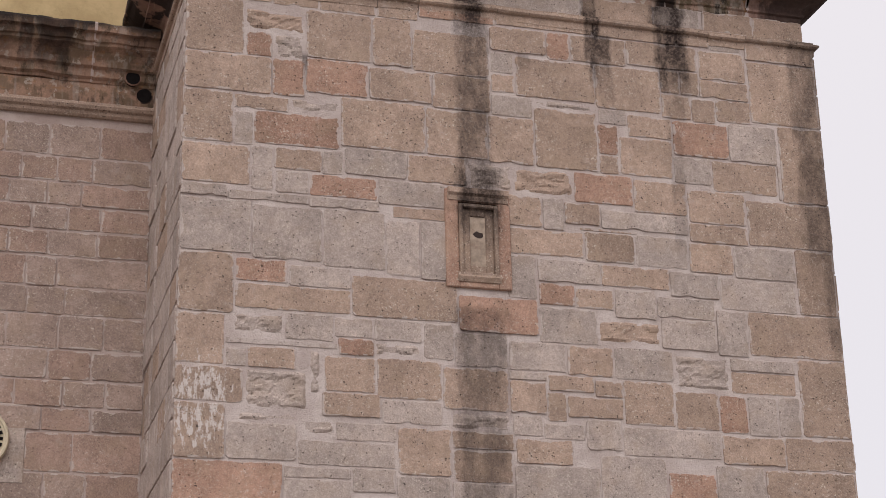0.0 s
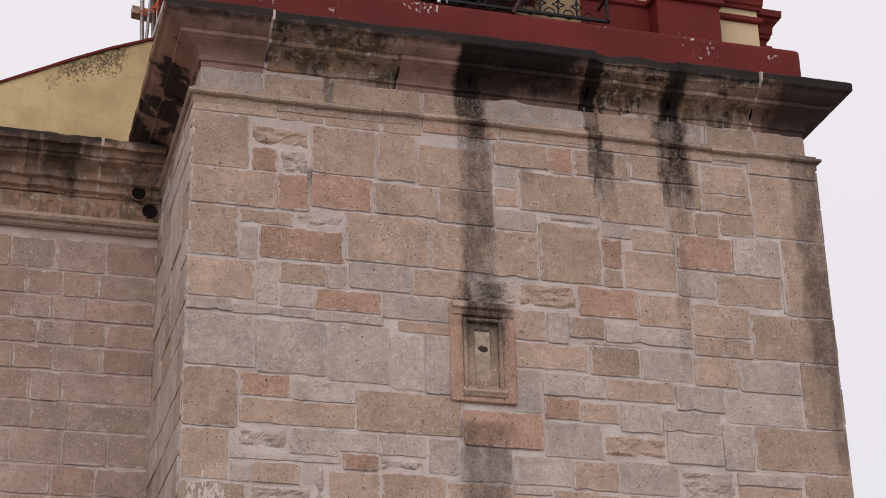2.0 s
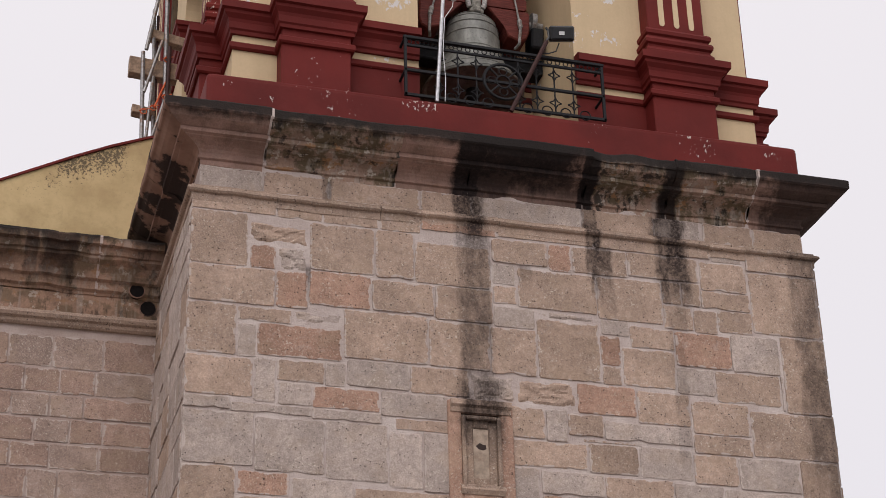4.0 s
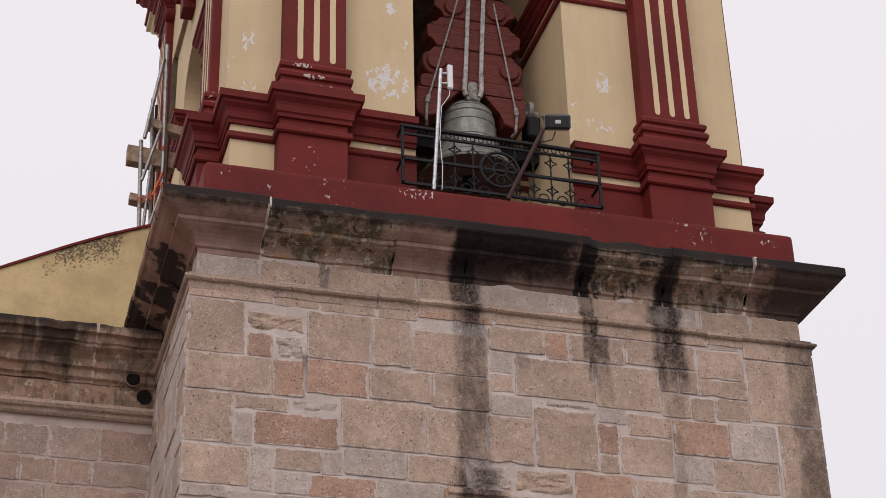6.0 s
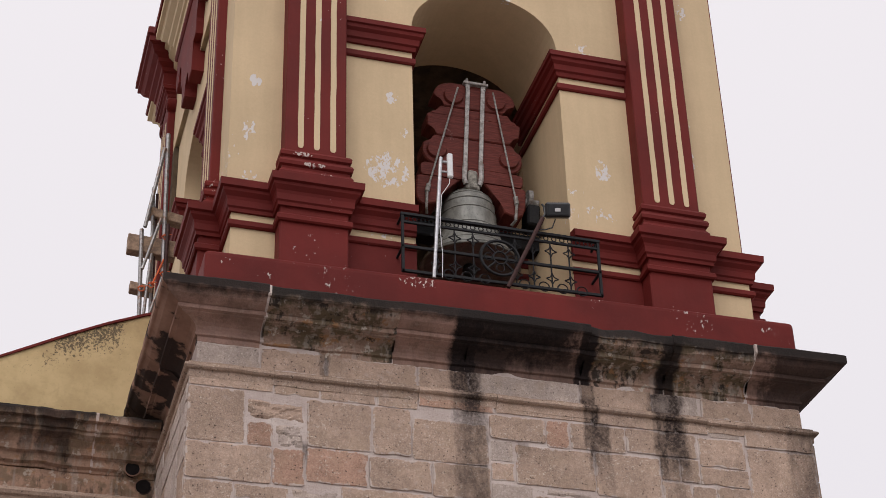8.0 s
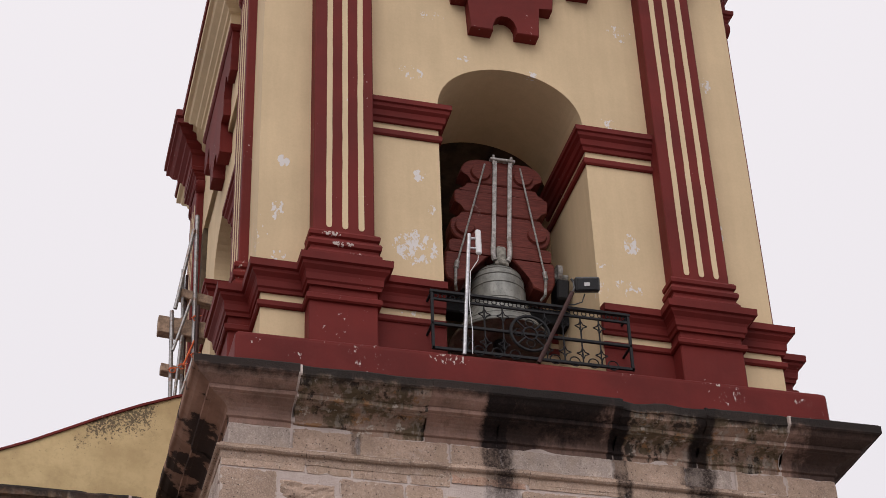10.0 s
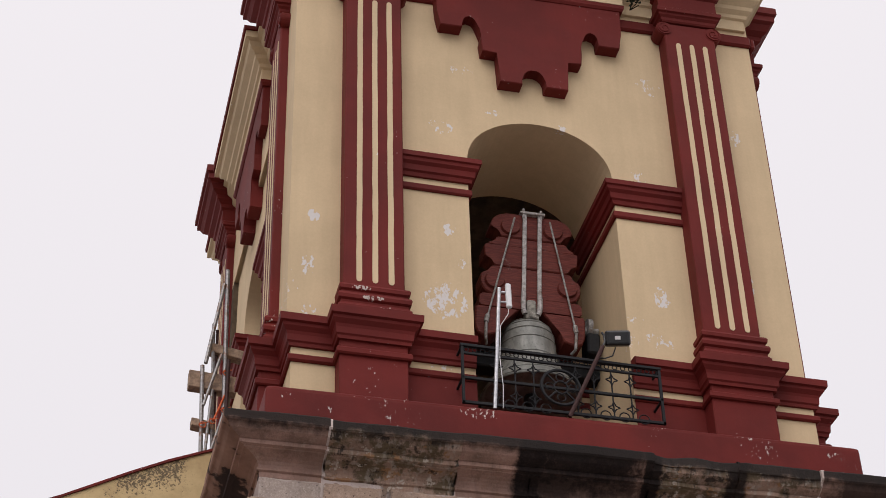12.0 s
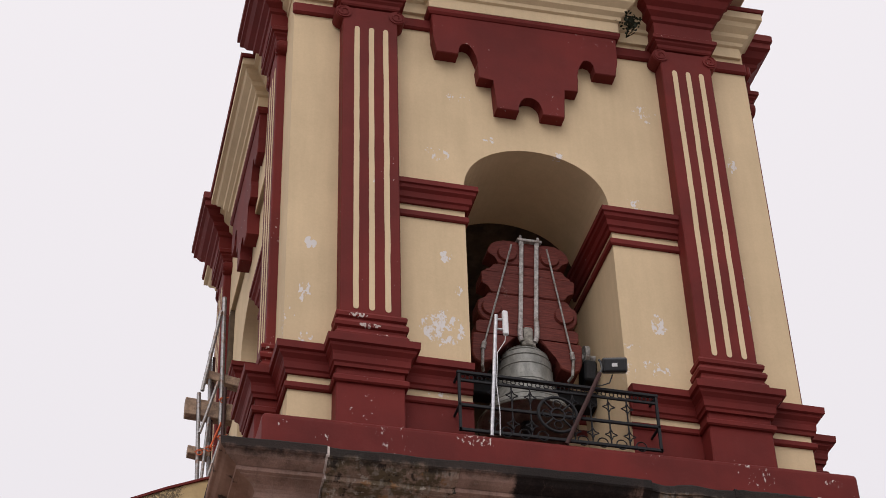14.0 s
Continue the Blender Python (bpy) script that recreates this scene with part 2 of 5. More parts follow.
def paint(name, colour, chip, chip_amount, low=None, rough=0.62, fade=0.12, dusty=None, size=9.5, spots=()):
    g = Graph(name)
    k = g.math("MULTIPLY", g.ramp(g.noise(1.3, 4), 0.3, 0.7, 1 - fade, 1 + fade), g.ramp(g.noise(45, 4, 0.7), 0.3, 0.7, 0.975, 1.025))
    k = g.math("MULTIPLY", k, g.ramp(g.noise(3.0, 4, 0.6, stretch=(3.0, 3.0, 0.3)), 0.3, 0.7, 0.97, 1.03))
    col = g.mix(1.0, colour, k, "MULTIPLY")
    if dusty:
        col = g.mix(g.ramp(g.noise(5, 5, 0.7), 0.48, 0.75, 0.0, 0.4), col, dusty)
    region = g.ramp(g.noise(1.15, 2), 0.48, 0.62)
    if low:
        region = g.math("MULTIPLY", region, g.ramp(g.z, low[0], low[1], 1.0, 0.22))
    # places where the paint has come away: (x, z, half width, half height, strength)
    for xs, zs, rx, rz, s in spots:
        dx = g.math("MULTIPLY", g.math("SUBTRACT", g.x, xs), 1 / rx)
        dz = g.math("MULTIPLY", g.math("SUBTRACT", g.z, zs), 1 / rz)
        d = g.math("ADD", g.math("MULTIPLY", dx, dx), g.math("MULTIPLY", dz, dz))
        d = g.math("ADD", d, g.ramp(g.y, 0.36, 0.42, 0.0, 9.0))
        region = g.math("MAXIMUM", region, g.ramp(d, 0.3, 1.5, s, 0.0))
    flaky = g.math("MULTIPLY_ADD", g.math("SUBTRACT", region, 1.0), 0.3, g.noise(size, 6, 0.62, stretch=(1.3, 1.3, 0.8)))
    c = g.ramp(flaky, 1 - chip_amount, 1 - chip_amount + 0.012)
    col = g.mix(c, col, chip)
    h = g.math("SUBTRACT", g.math("ADD", g.math("MULTIPLY", g.noise(7, 4), 0.7), g.math("MULTIPLY", g.noise(70, 3), 0.15)), g.math("MULTIPLY", c, 0.6))
    return g.done(col, rough, h, 0.35, 0.012)


FLAKED = [(1.90, 12.00, 0.30, 0.27, 1.22), (1.95, 12.90, 0.09, 0.10, 1.2), (2.08, 12.48, 0.06, 0.10, 1.2), (0.54, 12.87, 0.07, 0.10, 1.5), (0.50, 12.25, 0.10, 0.16, 1.2), (0.51, 11.70, 0.09, 0.08, 1.2),
          (1.90, 14.29, 0.18, 0.12, 1.1), (3.25, 14.50, 0.10, 0.06, 1.2), (4.21, 12.36, 0.10, 0.19, 1.2), (4.1, 11.80, 0.26, 0.12, 1.12), (5.30, 14.72, 0.10, 0.14, 1.15), (5.17, 12.65, 0.16, 0.14, 1.15), (5.16, 13.15, 0.14, 0.12, 1.15), (5.15, 12.1, 0.12, 0.1, 1.15), (4.1, 13.95, 0.14, 0.1, 1.1), (4.35, 15.3, 0.2, 0.15, 1.1), (2.15, 15.15, 0.2, 0.1, 1.05), (2.50, 14.60, 0.12, 0.06, 1.1)]
BARED = [(2.12, 10.57, 0.26, 0.10, 1.18), (0.65, 10.42, 0.10, 0.06, 1.05), (0.30, 10.53, 0.08, 0.08, 1.1), (5.75, 10.5, 0.16, 0.07, 1.1), (1.0, 11.86, 0.12, 0.035, 1.5), (1.10, 11.74, 0.14, 0.03, 1.5), (1.22, 11.65, 0.10, 0.03, 1.2)]
CREAM = paint("cream_wall_paint", (0.562, 0.428, 0.270), (0.62, 0.585, 0.57), 0.42, (11.4, 13.6), 0.8, 0.05, None, 17.0, FLAKED)
CREAM_TRIM = paint("cream_trim_paint", (0.575, 0.445, 0.285), (0.66, 0.64, 0.64), 0.33, None, 0.8, 0.05)
MAROON = paint("maroon_paint", (0.120, 0.0115, 0.0092), (0.50, 0.43, 0.40), 0.325, None, 0.7, 0.16, (0.13, 0.0175, 0.0150), 24)
MAROON_WORN = paint("maroon_paint_worn", (0.120, 0.0118, 0.0095), (0.50, 0.43, 0.40), 0.375, None, 0.7, 0.2, (0.135, 0.021, 0.018), 26, BARED)
def ochre_plaster():
    """Ochre limewash, mildewed and crazed towards its sloping top."""
    g = Graph("ochre_parapet_plaster")
    col = g.mix(g.ramp(g.noise(2.4, 5, 0.65), 0.35, 0.68), (0.60, 0.455, 0.25), (0.48, 0.355, 0.19))
    col = g.mix(g.ramp(g.noise(14, 5, 0.7), 0.5, 0.75, 0.0, 0.3), col, (0.36, 0.26, 0.15))
    below = g.math("SUBTRACT", g.math("MULTIPLY_ADD", g.x, 0.42, 11.29), g.z)
    region = g.math("MULTIPLY", g.ramp(below, 0.05, 0.55, 0.20, -0.03), g.ramp(g.noise(1.7, 2), 0.38, 0.62))
    mould = g.ramp(g.math("ADD", g.noise(33, 6, 0.75), region), 0.645, 0.70)
    col = g.mix(g.math("MULTIPLY", mould, 0.85), col, (0.10, 0.08, 0.06))
    bare = g.ramp(g.noise(5, 4, 0.6), 0.70, 0.72)
    col = g.mix(bare, col, (0.46, 0.38, 0.33))
    return g.done(col, 0.9, g.math("SUBTRACT", g.noise(9, 5, 0.65), mould), 0.5, 0.014)


OCHRE = ochre_plaster()


def plain(name, colour, rough=0.6, metal=0.0, scale=20.0, vary=0.2, bump=0.2, other=None):
    g = Graph(name)
    col = g.mix(1.0, colour, g.ramp(g.noise(scale, 4, 0.65), 0.3, 0.7, 1 - vary, 1 + vary), "MULTIPLY")
    if other:
        col = g.mix(g.ramp(g.noise(scale * 0.4, 5, 0.7), 0.5, 0.66), col, other)
    return g.done(col, rough, g.noise(scale * 2, 4, 0.65), bump, 0.006, metal)


IRON = plain("black_painted_iron", (0.012, 0.012, 0.014), 0.65, 0.0, 40, 0.3)
RUST = plain("rusty_red_iron", (0.050, 0.022, 0.020), 0.6, 0.0, 30, 0.3)
GALVA = plain("galvanised_steel", (0.46, 0.46, 0.48), 0.42, 0.7, 30, 0.2)
SCAFF = plain("weathered_steel_tube", (0.26, 0.25, 0.25), 0.5, 0.6, 30, 0.25, other=(0.2, 0.12, 0.09))
STEEL_OLD = plain("dull_forged_steel", (0.26, 0.25, 0.24), 0.62, 0.3, 26, 0.4, other=(0.19, 0.15, 0.13))
STRAP = plain("pale_galvanised_strap", (0.36, 0.34, 0.33), 0.6, 0.25, 22, 0.35, other=(0.22, 0.19, 0.17))
WHITE_PLASTIC = plain("white_plastic", (0.66, 0.66, 0.67), 0.45, 0.0, 20, 0.05, 0.05)
PLANK = plain("weathered_plank", (0.30, 0.21, 0.15), 0.85, 0.0, 18, 0.3, 0.4, other=(0.2, 0.14, 0.11))
ORANGE = plain("orange_tie", (0.62, 0.13, 0.05), 0.7)
BLACK = plain("black_housing", (0.02, 0.02, 0.022), 0.4, 0.0, 30, 0.2)
# black for the shade in the spouts' bores and for the dial marks
HOLE = plain("bore_shade_and_mark_black", (0.012, 0.010, 0.010), 1.0)
WEED = plain("dark_weed_leaves", (0.016, 0.020, 0.010), 0.7, 0.0, 30, 0.4)
# dark plaster colour that stands in for the shade inside the bell chamber
INNER_SHADE = plain("belfry_inner_shade_plaster", (0.10, 0.075, 0.052), 0.95, 0.0, 6, 0.25, 0.4, other=(0.06, 0.046, 0.036))
PAVING = plain("grey_stone_paving", (0.25, 0.23, 0.215), 0.9, 0.0, 3, 0.2, 0.3)
DIAL = plain("cream_dial_stone", (0.56, 0.48, 0.35), 0.8, 0.0, 12, 0.12)
NICHE_BACK = plain("pale_niche_plaster", (0.36, 0.285, 0.225), 0.95, 0.0, 9, 0.3, 0.5, other=(0.24, 0.17, 0.13))
ROOF = plain("weathered_roof_slab", (0.22, 0.17, 0.15), 0.95, 0.0, 4, 0.3, 0.4)
LENS = plain("floodlight_lens", (0.03, 0.032, 0.036), 0.12, 0.0, 10, 0.05, 0.02)


def bronze():
    g = Graph("patinated_bronze")
    col = g.mix(g.ramp(g.noise(8, 5, 0.65, stretch=(1, 1, 0.4)), 0.35, 0.7), (0.15, 0.15, 0.138), (0.27, 0.27, 0.25))
    col = g.mix(g.ramp(g.noise(22, 5, 0.7), 0.52, 0.7, 0.0, 0.7), col, (0.075, 0.08, 0.072))
    return g.done(col, 0.55, g.noise(30, 4), 0.25, 0.006, 0.35)


def yoke_wood():
    g = Graph("red_painted_yoke_wood")
    grain = g.noise(8, 4, 0.6, stretch=(1, 1, 9))
    col = g.mix(g.ramp(grain, 0.35, 0.7), (0.088, 0.017, 0.013), (0.145, 0.031, 0.023))
    col = g.mix(g.ramp(g.noise(4.5, 5, 0.7), 0.63, 0.7, 0.0, 0.5), col, (0.24, 0.14, 0.13))
    return g.done(col, 0.65, grain, 0.4, 0.01)


BRONZE, YOKE = bronze(), yoke_wood()
BELL_TOP = plain("weathered_bronze_crown", (0.27, 0.255, 0.225), 0.75, 0.2, 24, 0.35, 0.4, other=(0.15, 0.14, 0.12))


# ---- building helpers ----
# the belfry has settled unevenly: (height, fall of the right side against the left)
SETTLED = [(10.62, 0.0), (11.1, -0.040), (11.5, -0.060), (11.95, -0.058), (13.75, -0.030), (14.85, 0.002), (15.55, 0.032), (15.9, 0.075), (17.2, 0.085)]


def settle(co):
    for (z0, s0), (z1, s1) in zip(SETTLED, SETTLED[1:]):
        if z0 < co.z <= z1:
            co.z += (s0 + (s1 - s0) * (co.z - z0) / (z1 - z0)) * (co.x - 2.985) / 4.2
            return


def part(name, bm, material, parent=None, label="", smooth=False):
    me = bpy.data.meshes.new(name)
    for v in bm.verts:
        if v.co.z > 10.62:
            settle(v.co)
    bmesh.ops.recalc_face_normals(bm, faces=bm.faces)
    if smooth:
        for f in bm.faces:
            f.smooth = True
    bm.to_mesh(me)
    bm.free()
    me.materials.append(material)
    ob = new(name, me)
    ob.parent = parent
    if label:
        tagged(ob, label)
    return ob


def holder(name, at, label, category, group="", kind=""):
    ob = new(name)
    ob.empty_display_size = 0.2
    ob.location = at
    bpy.context.view_layer.update()
    return tagged(ob, label, category, group, kind)


def under(ob, parent):
    """Hang ob under parent without moving it."""
    ob.parent = parent
    ob.matrix_parent_inverse = Matrix.Translation(-parent.location)
    return ob


def box(x0, x1, y0, y1, z0, z1, bevel=0.0, bm=None, seg=1):
    own = bmesh.new()
    bmesh.ops.create_cube(own, size=1.0)
    for v in own.verts:
        v.co = Vector(((x0 + x1) / 2 + v.co.x * (x1 - x0), (y0 + y1) / 2 + v.co.y * (y1 - y0), (z0 + z1) / 2 + v.co.z * (z1 - z0)))
    if bevel:
        bmesh.ops.bevel(own, geom=own.edges[:], offset=bevel, segments=seg, affect="EDGES", profile=0.6)
    if bm is None:
        return own
    join(bm, own)
    return bm


def join(bm, other):
    me = bpy.data.meshes.new("tmp")
    other.to_mesh(me)
    other.free()
    bm.from_mesh(me)
    bpy.data.meshes.remove(me)


def prism(outline, y0, y1, bevel=0.0):
    """An outline of (x, z) pushed from y0 to y1."""
    bm = bmesh.new()
    a = [bm.verts.new((x, y0, z)) for x, z in outline]
    b = [bm.verts.new((x, y1, z)) for x, z in outline]
    fr = bm.faces.new(a)
    bm.faces.new(b[::-1])
    n = len(a)
    for i in range(n):
        bm.faces.new((a[i], b[i], b[(i + 1) % n], a[(i + 1) % n]))
    if bevel:
        bmesh.ops.bevel(bm, geom=list(fr.edges), offset=bevel, segments=1, affect="EDGES")
    bm.normal_update()
    bmesh.ops.triangulate(bm, faces=[f for f in bm.faces if len(f.verts) > 4])
    return bm


def sweep(path, profile, closed=False):
    """A moulding along a plan path of (x, y), outward to the right of the way; profile of (out, z), mitred."""
    pts = [Vector(p) for p in path]
    n = len(pts)
    rings = []
    bm = bmesh.new()
    for i in range(n):
        d0 = (pts[i] - pts[i - 1]).normalized() if closed or i > 0 else None
        d1 = (pts[(i + 1) % n] - pts[i]).normalized() if closed or i < n - 1 else None
        d0, d1 = d0 or d1, d1 or d0
        n0, n1 = Vector((d0.y, -d0.x)), Vector((d1.y, -d1.x))
        m = n0 + n1
        m = m / max(m.dot(n0), 0.3)
        rings.append([bm.verts.new((pts[i].x + m.x * o, pts[i].y + m.y * o, z)) for o, z in profile])
    k = len(profile)
    for i in range(n if closed else n - 1):
        a, b = rings[i], rings[(i + 1) % n]
        for j in range(k):
            bm.faces.new((a[j], a[(j + 1) % k], b[(j + 1) % k], b[j]))
    if not closed:
        bm.faces.new(rings[0])
        bm.faces.new(rings[-1][::-1])
    return bm


def tube(points, r, bm=None, sides=8):
    """A round bar through the points."""
    own = bmesh.new()
    for p, q in zip(points, points[1:]):
        p, q = Vector(p), Vector(q)
        d = q - p
        m = Matrix.Translation((p + q) / 2) @ d.to_track_quat("Z", "Y").to_matrix().to_4x4()
        bmesh.ops.create_cone(own, cap_ends=True, segments=sides, radius1=r, radius2=r, depth=d.length, matrix=m)
    if bm is None:
        return own
    join(bm, own)
    return bm


def lathe(profile, at, sides=40):
    bm = bmesh.new()
    rings = []
    for r, z in profile:
        rings.append([bm.verts.new((at[0] + r * math.cos(2 * math.pi * i / sides), at[1] + r * math.sin(2 * math.pi * i / sides), at[2] + z)) for i in range(sides)])
    for a, b in zip(rings, rings[1:]):
        for i in range(sides):
            bm.faces.new((a[i], a[(i + 1) % sides], b[(i + 1) % sides], b[i]))
    bm.faces.new(rings[0][::-1])
    bm.faces.new(rings[-1])
    return bm


def ring(at, r, t, bm, axis="Y", sides=20, ends=6):
    """A small torus."""
    own = bmesh.new()
    rows = []
    for i in range(sides):
        a = 2 * math.pi * i / sides
        row = []
        for j in range(ends):
            b = 2 * math.pi * j / ends
            q = (r + t * math.cos(b))
            u, v, w = q * math.cos(a), q * math.sin(a), t * math.sin(b)
            row.append(own.verts.new(Vector(at) + (Vector((u, w, v)) if axis == "Y" else Vector((w, u, v)))))
        rows.append(row)
    for i in range(sides):
        for j in range(ends):
            own.faces.new((rows[i][j], rows[i][(j + 1) % ends], rows[(i + 1) % sides][(j + 1) % ends], rows[(i + 1) % sides][j]))
    join(bm, own)


# ---- ground ----
bm = bmesh.new()
bmesh.ops.create_grid(bm, x_segments=8, y_segments=8, size=1500)
tagged(part("ground", bm, PAVING), "grey stone paving of the churchyard reaching the horizon", "ground", kind="structure")

# ---- tower base: rubble and lime core, faced with stone ----
base = tagged(part("wall_tower_base", box(0.003, 5.997, 0.003, 6.497, 0.0, 9.42), MORTAR),
              "square tower base of pink-grey stone blocks in wide lime mortar", "wall", kind="structure")
FRIEZE_BACK = 0.06
part("frieze_core", box(FRIEZE_BACK + 0.003, 5.997 - FRIEZE_BACK, FRIEZE_BACK + 0.003, 6.4, 9.40, 10.02), MORTAR, base)

# ---- plan of the belfry ----
CX, CY, HALF, DEEP = 2.985, 3.25, 2.69, 2.95
PIL_IN, PIL_OUT = 1.555, 2.17
SPAN, SPRING, CROWN, BOTTOM, WALL_TOP, THICK = 0.81, 13.84, 14.51, 10.62, 16.6, 1.3


def turn(i):
    """The belfry's four faces: front, right, back, left; each is measured as if it lay HALF from the middle."""
    return Matrix.Translation((CX, CY, 0)) @ Matrix.Rotation(i * math.pi / 2, 4, "Z") @ Matrix.Translation((0, HALF - DEEP if i % 2 == 0 else 0, 0))


def shy(i):
    """How much shorter a face is than the front."""
    return 0 if i % 2 == 0 else HALF - DEEP


def faced(bm, i):
    """From a face's own measures (x along, y outward negative from the middle) to its place."""
    bmesh.ops.transform(bm, matrix=turn(i), verts=bm.verts)
    if i % 2:
        bmesh.ops.translate(bm, vec=(0.058 if i == 3 else 0.04, 0, 0), verts=bm.verts)
    return bm


def drawn_in(bm, right=0.04):
    """The mouldings follow the flanks, which stand a little to one side of the front wall's corners."""
    for v in bm.verts:
        x = v.co.x
        v.co.x += 0.058 * max(0.0, min(1.0, (0.75 - x) / 0.25)) + right * max(0.0, min(1.0, (x - 5.22) / 0.2))
    return bm


def plan(extra, breaks):
    """The belfry's plan, grown by extra; it steps forward at breaks of (from, to, forward) on every side. Outside is to the right of the way."""
    pts = []
    for i in range(4):
        k = shy(i)
        side = [(-HALF - extra + k, -HALF - extra)]
        for a, b, f in breaks:
            if min(abs(a), abs(b)) > 1.3:
                a, b = (a + k, b + k) if a < 0 else (a - k, b - k)
            side += [(a, -HALF - extra), (a, -HALF - extra - f), (b, -HALF - extra - f), (b, -HALF - extra)]
        pts += [(turn(i) @ Vector((x, y, 0))).to_2d() for x, y in side]
    return pts


def boldness(i):
    """The pedestals stand farther out on the flanks than on the front."""
    return (1.0, 1.49, 1.0, 1.06)[i]


def runs(extra, breaks):
    """The same plan in four runs, each from one arch's jamb round a corner to the next arch's jamb."""
    out = []
    for i in range(4):
        n = (i + 1) % 4
        a, b = shy(i), shy(n)
        right = [(SPAN, -HALF - extra)]
        for u, v, f in breaks[1:]:
            f *= boldness(i)
            right += [(u - a, -HALF - extra), (u - a, -HALF - extra - f), (v - a, -HALF - extra - f), (v - a, -HALF - extra)]
        left = [(-HALF - extra + b, -HALF - extra)]
        for u, v, f in breaks[:1]:
            f *= boldness(n)
            left += [(u + b, -HALF - extra), (u + b, -HALF - extra - f), (v + b, -HALF - extra - f), (v + b, -HALF - extra)]
        left += [(-SPAN, -HALF - extra)]
        out.append([(turn(i) @ Vector((x, y, 0))).to_2d() for x, y in right] + [(turn(n) @ Vector((x, y, 0))).to_2d() for x, y in left])
    return out


belfry = tagged(part("wall_belfry", sweep(plan(-THICK, []), [(0.0, 15.25), (THICK - 0.01, 15.25), (THICK - 0.01, WALL_TOP), (0, WALL_TOP)], True), CREAM),
                "cream and maroon painted belfry with round-arched openings", "belfry", kind="structure")


def arch_wall(i):
    """A belfry wall with its arch, from face to face."""
    end = HALF if i % 2 == 0 else DEEP - THICK
    foot = (0.055, 0.035) if i == 0 else (0, 0)
    out = [(-end, 11.5), (-end + foot[0], 11.48), (-end + foot[0], BOTTOM - 0.3), (-SPAN, BOTTOM - 0.3)]
    out += [(-SPAN * math.cos(a), SPRING + (CROWN - SPRING) * math.sin(a) ** 0.9) for a in [k * math.pi / 28 for k in range(29)]]
    out += [(SPAN, BOTTOM - 0.3), (end + foot[1], BOTTOM - 0.3), (end + foot[1], 11.48), (end, 11.5), (end, 15.25), (-end, 15.25)]
    return part("wall_panel", faced(prism(out, -HALF, -HALF + THICK), i), CREAM, belfry)


for i in (0, 1, 3):
    arch_wall(i)
# back wall, vault and floor carry the chamber's shade in their colour
part("back_wall", box(CX - HALF, CX + HALF, CY + DEEP - THICK, CY + DEEP, 10.3, 15.25), INNER_SHADE, belfry, "inner wall of the bell chamber, coloured dark for the shade")
# the upper wall's face, over the arches, and the plain vault slab inside
part("upper_wall", box(CX - HALF, CX + HALF, CY - DEEP, CY + DEEP, 15.25, WALL_TOP), CREAM, belfry)
part("vault", box(CX - 1.33, CX + 1.33, CY - 1.63, CY + 1.63, 15.02, 15.24), INNER_SHADE, belfry, "plastered underside of the bell chamber's vault, coloured dark for the shade")
part("chamber_floor", box(CX - 2.6, CX + 2.6, CY - 2.9, CY + 2.9, 10.2, BOTTOM - 0.05), INNER_SHADE, belfry)

# plinth of the belfry, with worn round corners
plinth = box(0.088, 6.012, 0.05, 6.42, 10.03, 10.64, 0.055, seg=3)
part("plinth", plinth, MAROON_WORN, belfry, "low maroon plinth with flaked paint")

# dado: lower panels, a thin string and a moulded cap that steps round the pedestals
PED = 0.225
PED_IN, PED_OUT = PIL_IN - 0.02, PIL_OUT + 0.035
PED_BREAKS = [(-PED_OUT, -PED_IN, PED), (PED_IN, PED_OUT, PED)]
DADO_CAP = [(-0.02, 11.215), (0.025, 11.215), (0.03, 11.25), (0.045, 11.265), (0.05, 11.33), (0.06, 11.36), (0.095, 11.40), (0.10, 11.43), (0.128, 11.44), (0.132, 11.515), (0.11, 11.53), (-0.02, 11.55)]
DADO_STRING = [(-0.02, 11.055), (0.02, 11.055), (0.034, 11.07), (0.034, 11.115), (0.02, 11.13), (-0.02, 11.13)]
for way in runs(0.004, PED_BREAKS):
    cap = part("dado_cap", drawn_in(sweep(way, DADO_CAP)), MAROON, belfry, "maroon dado cap moulding stepping round the pedestals")
    part("dado_string", drawn_in(sweep(way, DADO_STRING)), MAROON, cap)
for i in range(4):
    for s in (-1, 1):
        a, b = sorted((s * (PED_IN - shy(i)), s * (PED_OUT - shy(i))))
        part("pedestal", faced(box(a, b, -HALF - PED * boldness(i), -HALF + 0.05, 10.5, 11.53, 0.012), i), MAROON, belfry)
        a, b = sorted((s * SPAN, s * (PED_IN - shy(i))))
        part("dado_panel", faced(box(a + 0.002, b + 0.004, -HALF - 0.012, -HALF + 0.05, 10.5, 11.06), i), MAROON, belfry)

# pilasters: moulded foot, shaft with three cream flutes, scrolled capital, stepped block above
FOOT = [(o, 11.53 + (z - 11.53) * 0.9) for o, z in [(-0.03, 11.53), (0.060, 11.53), (0.060, 11.62), (0.052, 11.63), (0.03, 11.67), (0.03, 11.70), (0.055, 11.715), (0.062, 11.755), (0.05, 11.79),
        (0.022, 11.80), (0.022, 11.83), (0.045, 11.845), (0.05, 11.885), (0.035, 11.915), (0.0, 11.93), (-0.03, 11.93)]]
HEAD = [(-0.03, 16.16), (0.012, 16.16), (0.025, 16.18), (0.03, 16.215), (0.055, 16.24), (0.06, 16.265), (0.085, 16.275), (0.088, 16.325), (0.07, 16.345), (-0.03, 16.36)]
